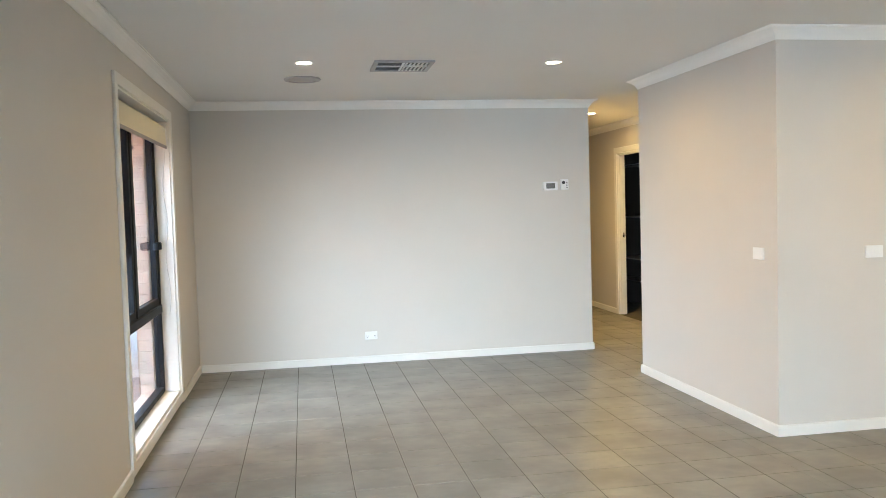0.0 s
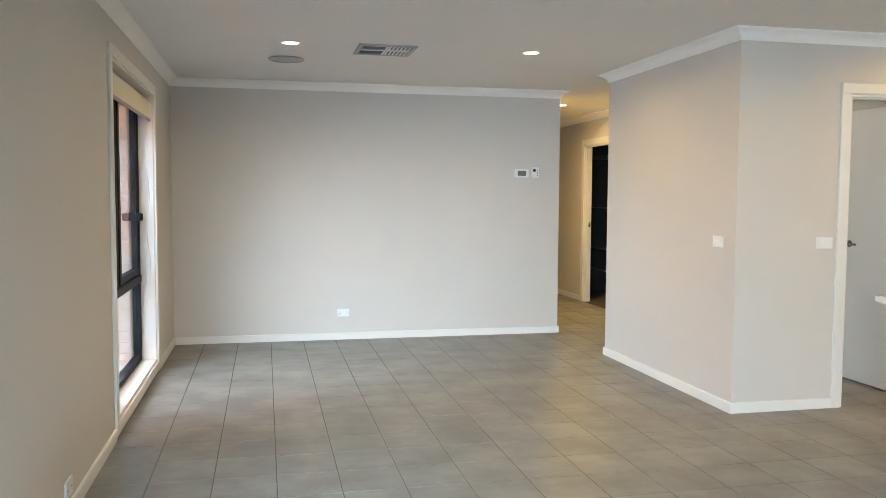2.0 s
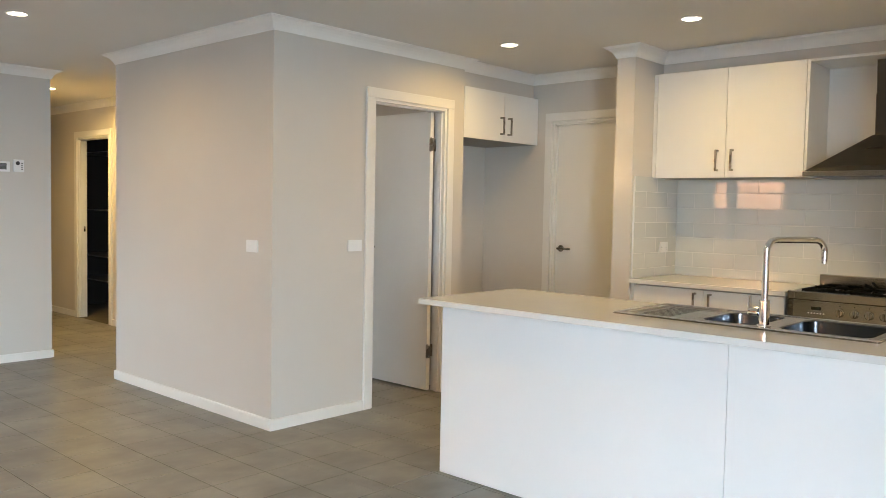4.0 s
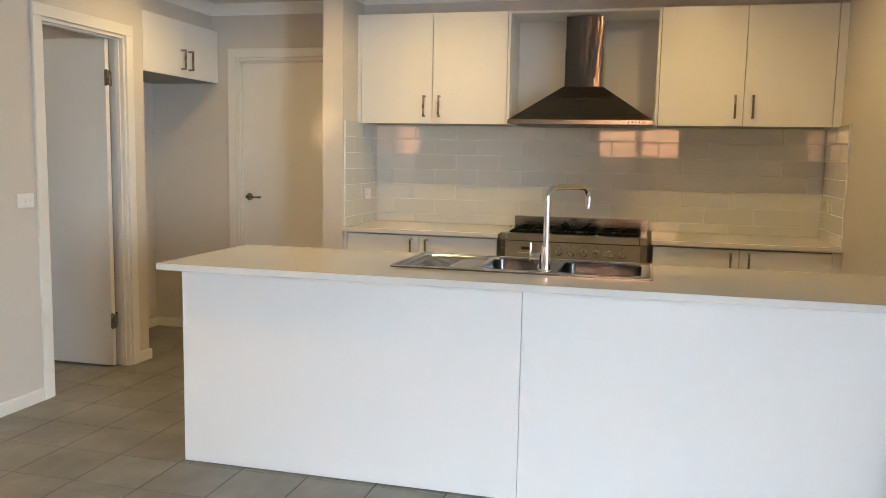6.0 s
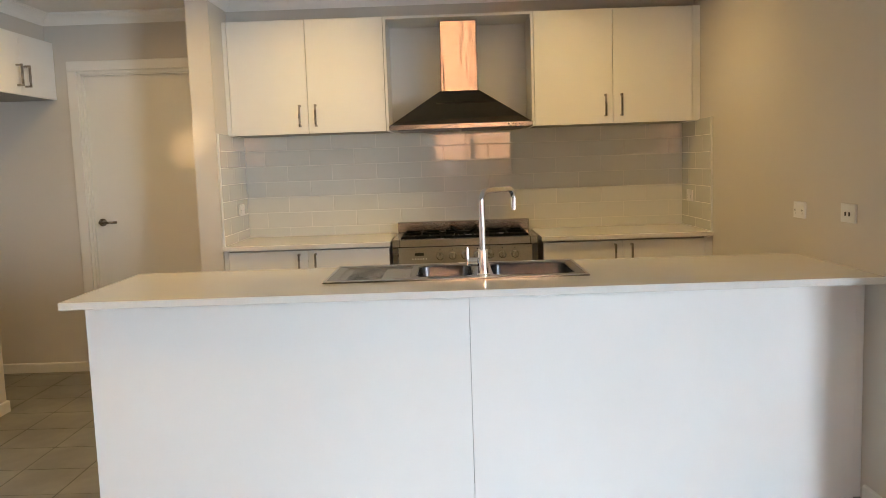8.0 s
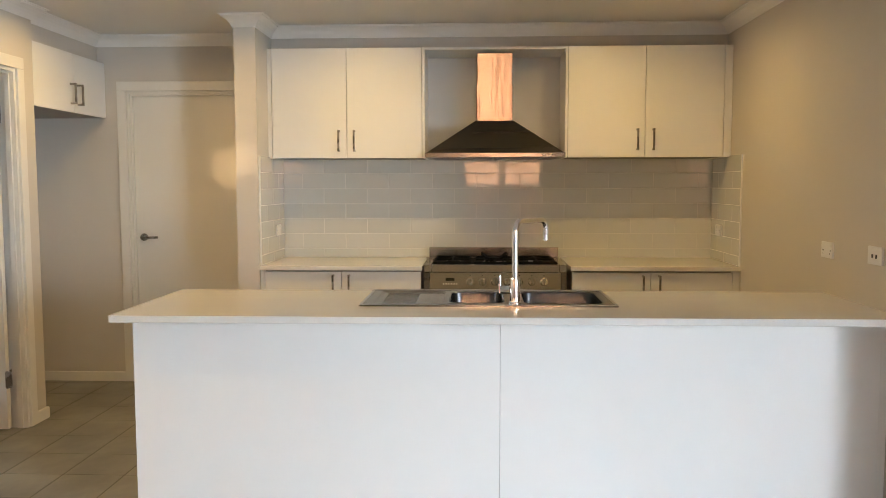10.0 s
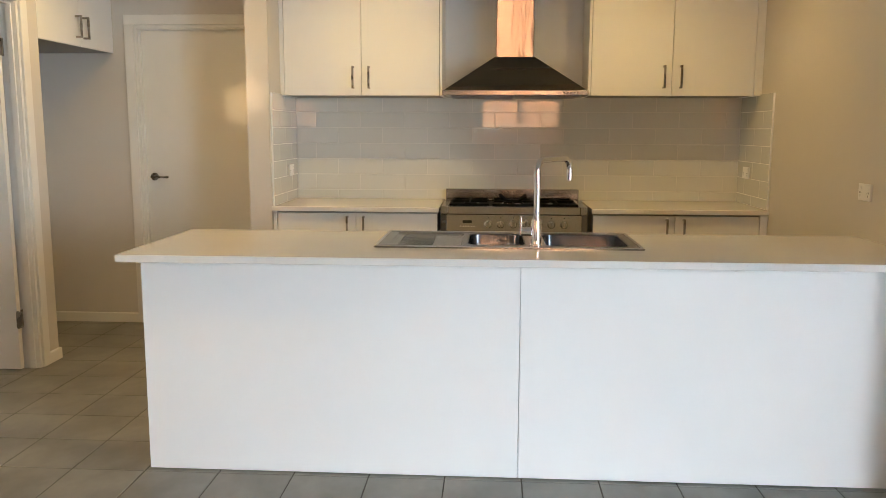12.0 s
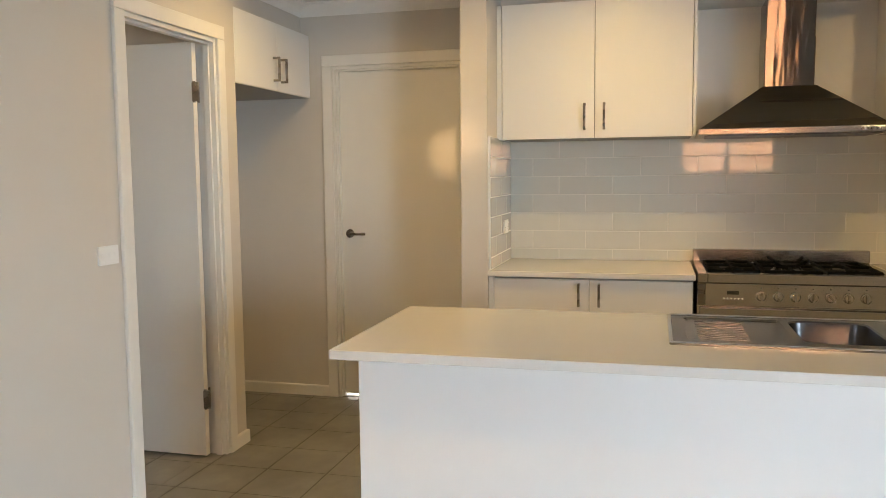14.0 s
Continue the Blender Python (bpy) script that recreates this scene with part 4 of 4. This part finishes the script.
SPOTS = [(0.125, 5.765), (1.862, 5.735), (1.99, 3.80), (4.32, 4.0), (4.345, 2.73), (4.33, 1.19), (3.29, 8.88), (3.58, 5.50)]
first = downlight()
first.location = (*SPOTS[0], ZC)
for x, y in SPOTS[1:]:
    copy_thing(first, Matrix.Translation((x, y, ZC)))
for (x, y), w in zip(SPOTS, (1, 1, 1, 1, 1, 1, 3.6, 0.14)):
    li = bpy.data.lights.new("downlight_lamp", "AREA")
    li.shape, li.size, li.energy, li.color, li.spread = "DISK", 0.07, LAMP_W * w, (1.0, 0.68, 0.235), radians(166)
    new("downlight_lamp", li).matrix_world = pose(x, y, ZC - 0.010)

vt = thing("ceiling_vent", (0.80, 5.868, ZC), "grey and white louvred ceiling air vent", "air vent")
vx0, vx1, vy0, vy1 = 0.592, 1.008, 5.672, 6.064
zz = ZC
part("backing", boxes((vx0 + 0.02, vx1 - 0.02, vy0 + 0.02, vy1 - 0.02, zz - 0.003, zz - 0.0005)), DARKPL, vt)
fr = 0.032
part("frame", boxes((vx0, vx1, vy0, vy0 + fr, zz - 0.014, zz - 0.0005), (vx0, vx1, vy1 - fr, vy1, zz - 0.014, zz - 0.0005), (vx0, vx0 + fr, vy0 + fr, vy1 - fr, zz - 0.014, zz - 0.0005), (vx1 - fr, vx1, vy0 + fr, vy1 - fr, zz - 0.014, zz - 0.0005), bevel=0.003), DISC, vt)
xm, ymv = (vx0 + vx1) / 2, (vy0 + vy1) / 2
part("crossbar", boxes((xm - 0.008, xm + 0.008, vy0 + fr, vy1 - fr, zz - 0.013, zz - 0.003), (vx0 + fr, xm - 0.008, ymv - 0.010, ymv + 0.010, zz - 0.013, zz - 0.003), (xm + 0.008, vx1 - fr, ymv - 0.010, ymv + 0.010, zz - 0.013, zz - 0.003), bevel=0.001), PLASTIC, vt)
for q0, q1 in ((vy0 + fr, ymv - 0.010), (ymv + 0.010, vy1 - fr)):
    for k in range(6):
        yy = q0 + (k + 0.5) * (q1 - q0) / 6
        bm = boxes((vx0 + fr, xm - 0.008, yy - 0.013, yy + 0.013, zz - 0.0090, zz - 0.0075))
        bmesh.ops.rotate(bm, cent=(xm, yy, zz - 0.008), matrix=Matrix.Rotation(radians(12), 3, "X"), verts=bm.verts)
        part("slat", bm, VENTG, vt)
    for k in range(6):
        xx = xm + 0.008 + (k + 0.5) * (vx1 - fr - xm - 0.008) / 6
        part("slat", boxes((xx - 0.0045, xx + 0.0045, q0, q1, zz - 0.012, zz - 0.004)), PLASTIC, vt)
part("rim", lathe([(0.135, -0.0005), (0.140, -0.006), (0.132, -0.014), (0.10, -0.017), (0.0985, -0.012), (0.02, -0.012)], (0.115, 6.45, ZC), 44),
     DISC, thing("ceiling_diffuser", (0.115, 6.45, ZC), "round grey ceiling diffuser with a dished face", "air vent"), "", True)

# ---- outside ----
gr = bmesh.new()
bmesh.ops.create_grid(gr, x_segments=1, y_segments=1, size=600)
for v in gr.verts:
    v.co.z = -0.10
solid("ground", gr, GROUND, "pale concrete ground round the house", "ground", "structure")


def brick_wall(name, x0, x1, y0, y1, z1, label):
    """Brickwork facing +x: a mortar core and stretcher courses joined into one part."""
    th = thing(name, ((x0 + x1) / 2, (y0 + y1) / 2, -0.1), label, "brick wall", kind="structure")
    part("core", boxes((x0, x1 - 0.008, y0, y1, -0.1, z1)), MORTAR, th)
    co, fa = [], []
    rng = random.Random(4)
    for r in range(int((z1 + 0.1) / 0.086)):
        y = y0 - (0.12 if r % 2 else 0.0)
        while y < y1:
            a, b, lo = max(y, y0), min(y + 0.23, y1), -0.1 + r * 0.086 + 0.005
            if b - a > 0.02:
                e = rng.uniform(-0.0015, 0.0015)
                i = len(co)
                for xx in (x1 - 0.02, x1 + e):
                    co += [(xx, a, lo), (xx, b, lo), (xx, b, lo + 0.076), (xx, a, lo + 0.076)]
                fa += [(i + 4, i + 5, i + 6, i + 7), (i, i + 4, i + 7, i + 3), (i + 1, i + 2, i + 6, i + 5), (i + 3, i + 7, i + 6, i + 2), (i, i + 1, i + 5, i + 4)]
            y += 0.24
    me = bpy.data.meshes.new("bricks")
    me.from_pydata([Vector(c) - BASE[th] for c in co], [], fa)
    me.materials.append(BRICK)
    ob = new("bricks", me)
    ob.parent = th
    tagged(ob, "orange-red face bricks", kind="stuff")
    return th


brick_wall("neighbour_wall", -3.1, -2.9, -9.0, 9.5, 2.75, "orange-red brick wall of the house next door")
# the house's own brick leaf, with its stretcher bricks turning into the window opening
EXT0, EXT1 = XW - 0.30, XW - 0.19
solid("brick_veneer", boxes((EXT0, EXT1, -3.3, SL2[0], -0.1, 2.6), (EXT0, EXT1, SL2[0], SL2[1], SL2[3] + 0.03, 2.6), (EXT0, EXT1, SL2[1], SLD[0], -0.1, 2.6), (EXT0, EXT1, SLD[0], SLD[1], SLD[3] + 0.03, 2.6), (EXT0, EXT1, SLD[1], WIN[0], -0.1, 2.6), (EXT0, EXT1, WIN[0], WIN[1], -0.1, WIN[2] - 0.02),
      (EXT0, EXT1, WIN[0], WIN[1], WIN[3] + 0.03, 2.6), (EXT0, EXT1, WIN[1] + 0.012, 12.1, -0.1, 2.6)), MORTAR, "outer brick leaf of the house", "brick wall", "structure")
vr = thing("brick_reveal", (XW - 0.24, WIN[1], 0), "red brick edge of the window opening", "brick wall", kind="structure")
for r in range(24):
    z = 0.085 + r * 0.086
    part("brick", boxes((EXT0 + 0.001, EXT1 - 0.001, WIN[1] - 0.005, WIN[1] + 0.011, z, z + 0.076), bevel=0.003, seg=1), BRICK2, vr)
fc = thing("boundary_fence", (1.0, -9.0, -0.1), "brown timber paling fence", "fence")
for k in range(46):
    x = -3.0 + k * 0.19
    part("paling", boxes((x, x + 0.18, -9.02, -9.0, -0.1, 1.7 + 0.02 * math.sin(k * 2.3))), FENCE, fc)

# ---- wall tiles ----
P_, R_ = 0.3035, 0.1042
ZT = 1.585


def tile_mesh(name, w, h, t, mat, axis):
    """A tile with eased edges; thickness along axis x, y or z."""
    if axis == "x":
        bm = boxes((-t, 0, -w / 2, w / 2, -h / 2, h / 2))
    elif axis == "y":
        bm = boxes((-w / 2, w / 2, -t / 2, t / 2, -h / 2, h / 2))
    else:
        bm = boxes((-w / 2, w / 2, -h / 2, h / 2, -t, 0))
    top = {"x": lambda f: f.normal.x < -0.9, "y": lambda f: abs(f.normal.y) > 0.9, "z": lambda f: f.normal.z > 0.9}[axis]
    bm.normal_update()
    es = list({e for f in bm.faces if top(f) for e in f.edges})
    bmesh.ops.bevel(bm, geom=es, offset=0.0012 if axis == "z" else 0.002, segments=1, affect="EDGES")
    me = bpy.data.meshes.new(name)
    bm.to_mesh(me)
    bm.free()
    me.materials.append(mat)
    return me


MESHES = {}


def put_tile(parent, axis, c, w, h, t, mat):
    key = (axis, round(w, 3), round(h, 3))
    if key not in MESHES:
        MESHES[key] = tile_mesh("tile", key[1], key[2], t, mat, axis)
    ob = new("tile", MESHES[key])
    ob.parent = parent
    ob.location = Vector(c) - BASE.get(parent, Vector())


def courses(parent, axis, lo, hi, origin, face):
    for r in range(7):
        z1 = ZT - r * R_
        z0 = max(0.9015, z1 - R_ + 0.0032)
        o = origin + (P_ / 2 if r % 2 else 0)
        k = math.floor((lo - o) / P_)
        while o + k * P_ < hi:
            a, b = max(lo, o + k * P_ + 0.0016), min(hi, o + (k + 1) * P_ - 0.0016)
            if b - a > 0.015:
                c = (face, (a + b) / 2, (z0 + z1) / 2) if axis == "x" else ((a + b) / 2, face, (z0 + z1) / 2)
                put_tile(parent, axis, c, b - a, z1 - z0, 0.007, GLAZE)
            k += 1


sb = thing("splashback", (XE, 1.87, 0.9), "gloss white brick-bond tiled splashback", "splashback", kind="structure")
part("grout", boxes((XE - 0.0064, XE - 0.0002, YS + 0.008, 3.337, 0.9005, ZT)), WGROUT, sb)
courses(sb, "x", YS + 0.009, 3.336, 3.053 - 12 * P_, XE - 0.0005)
for nm, yy, fy in (("splashback_side", 3.345, -1), ("splashback_side", YS, 1)):
    s2 = thing(nm, (5.15, yy, 0.9), "gloss white brick-bond tiled side of the splashback", "splashback", kind="structure")
    g0, g1 = sorted((yy + fy * 0.0004, yy + fy * 0.0084))
    part("grout", boxes((4.858, XE - 0.008, g0, g1, 0.9005, ZT)), WGROUT, s2)
    part("edge_trim", boxes((4.853, 4.8575, min(yy + fy * 0.0004, yy + fy * 0.010), max(yy + fy * 0.0004, yy + fy * 0.010), 0.9005, ZT)), PLASTIC, s2)
    courses(s2, "y", 4.859, XE - 0.009, XE - 0.009 - 4 * P_, yy + fy * 0.0060)

# ---- floor ----
fl = thing("floor", (2.0, 4.0, -0.1), "grey-beige ceramic floor tiles with dark grout", "floor", kind="structure")
part("slab", boxes((-1.0, 5.65, -3.3, 12.1, -0.0995, -0.0022)), GROUT, fl)
GX, GY, X_0, Y_0 = 0.3013, 0.303, -0.012, 2.178
ZONES = [(2.6, 2.70, -3.2, YS), (XW, 2.6, -3.2, YN), (2.6, XE, YS, YP), (2.6, XB, YP, YN), (XB, HX, 6.57, YN), (2.85, HX, YN, 12.0), (4.548, XE, YP, 5.15), (PAN[0], PAN[1], YP, 4.68), (XB + T, 4.458, 4.68, 6.48)]
NEAR = (-0.91, 3.9, 2.75, 5.9)
rest_co, rest_fa, count = [], [], 0
for x0, x1, y0, y1 in ZONES:
    for i in range(math.floor((x0 - X_0) / GX), math.ceil((x1 - X_0) / GX)):
        for j in range(math.floor((y0 - Y_0) / GY), math.ceil((y1 - Y_0) / GY)):
            a, b = max(x0, X_0 + i * GX + 0.0024), min(x1, X_0 + (i + 1) * GX - 0.0024)
            c, e = max(y0, Y_0 + j * GY + 0.0024), min(y1, Y_0 + (j + 1) * GY - 0.0024)
            if b - a < 0.006 or e - c < 0.006:
                continue
            mx, my = (a + b) / 2, (c + e) / 2
            if NEAR[0] < mx < NEAR[1] and NEAR[2] < my < NEAR[3] and count < 298:
                count += 1
                put_tile(fl, "z", (mx, my, 0), b - a, e - c, 0.006, TILE)
            else:
                n = len(rest_co)
                q = 0.0012
                rest_co += [(a, c, -0.003), (b, c, -0.003), (b, e, -0.003), (a, e, -0.003), (a + q, c + q, 0), (b - q, c + q, 0), (b - q, e - q, 0), (a + q, e - q, 0)]
                rest_fa += [(n + 4, n + 5, n + 6, n + 7)] + [(n + k, n + (k + 1) % 4, n + 4 + (k + 1) % 4, n + 4 + k) for k in range(4)]
me = bpy.data.meshes.new("tiles")
me.from_pydata([Vector(v) - BASE[fl] for v in rest_co], [], rest_fa)
me.materials.append(TILE)
ob = new("tiles", me)
ob.parent = fl
tagged(ob, "grey-beige floor tiles", kind="stuff")
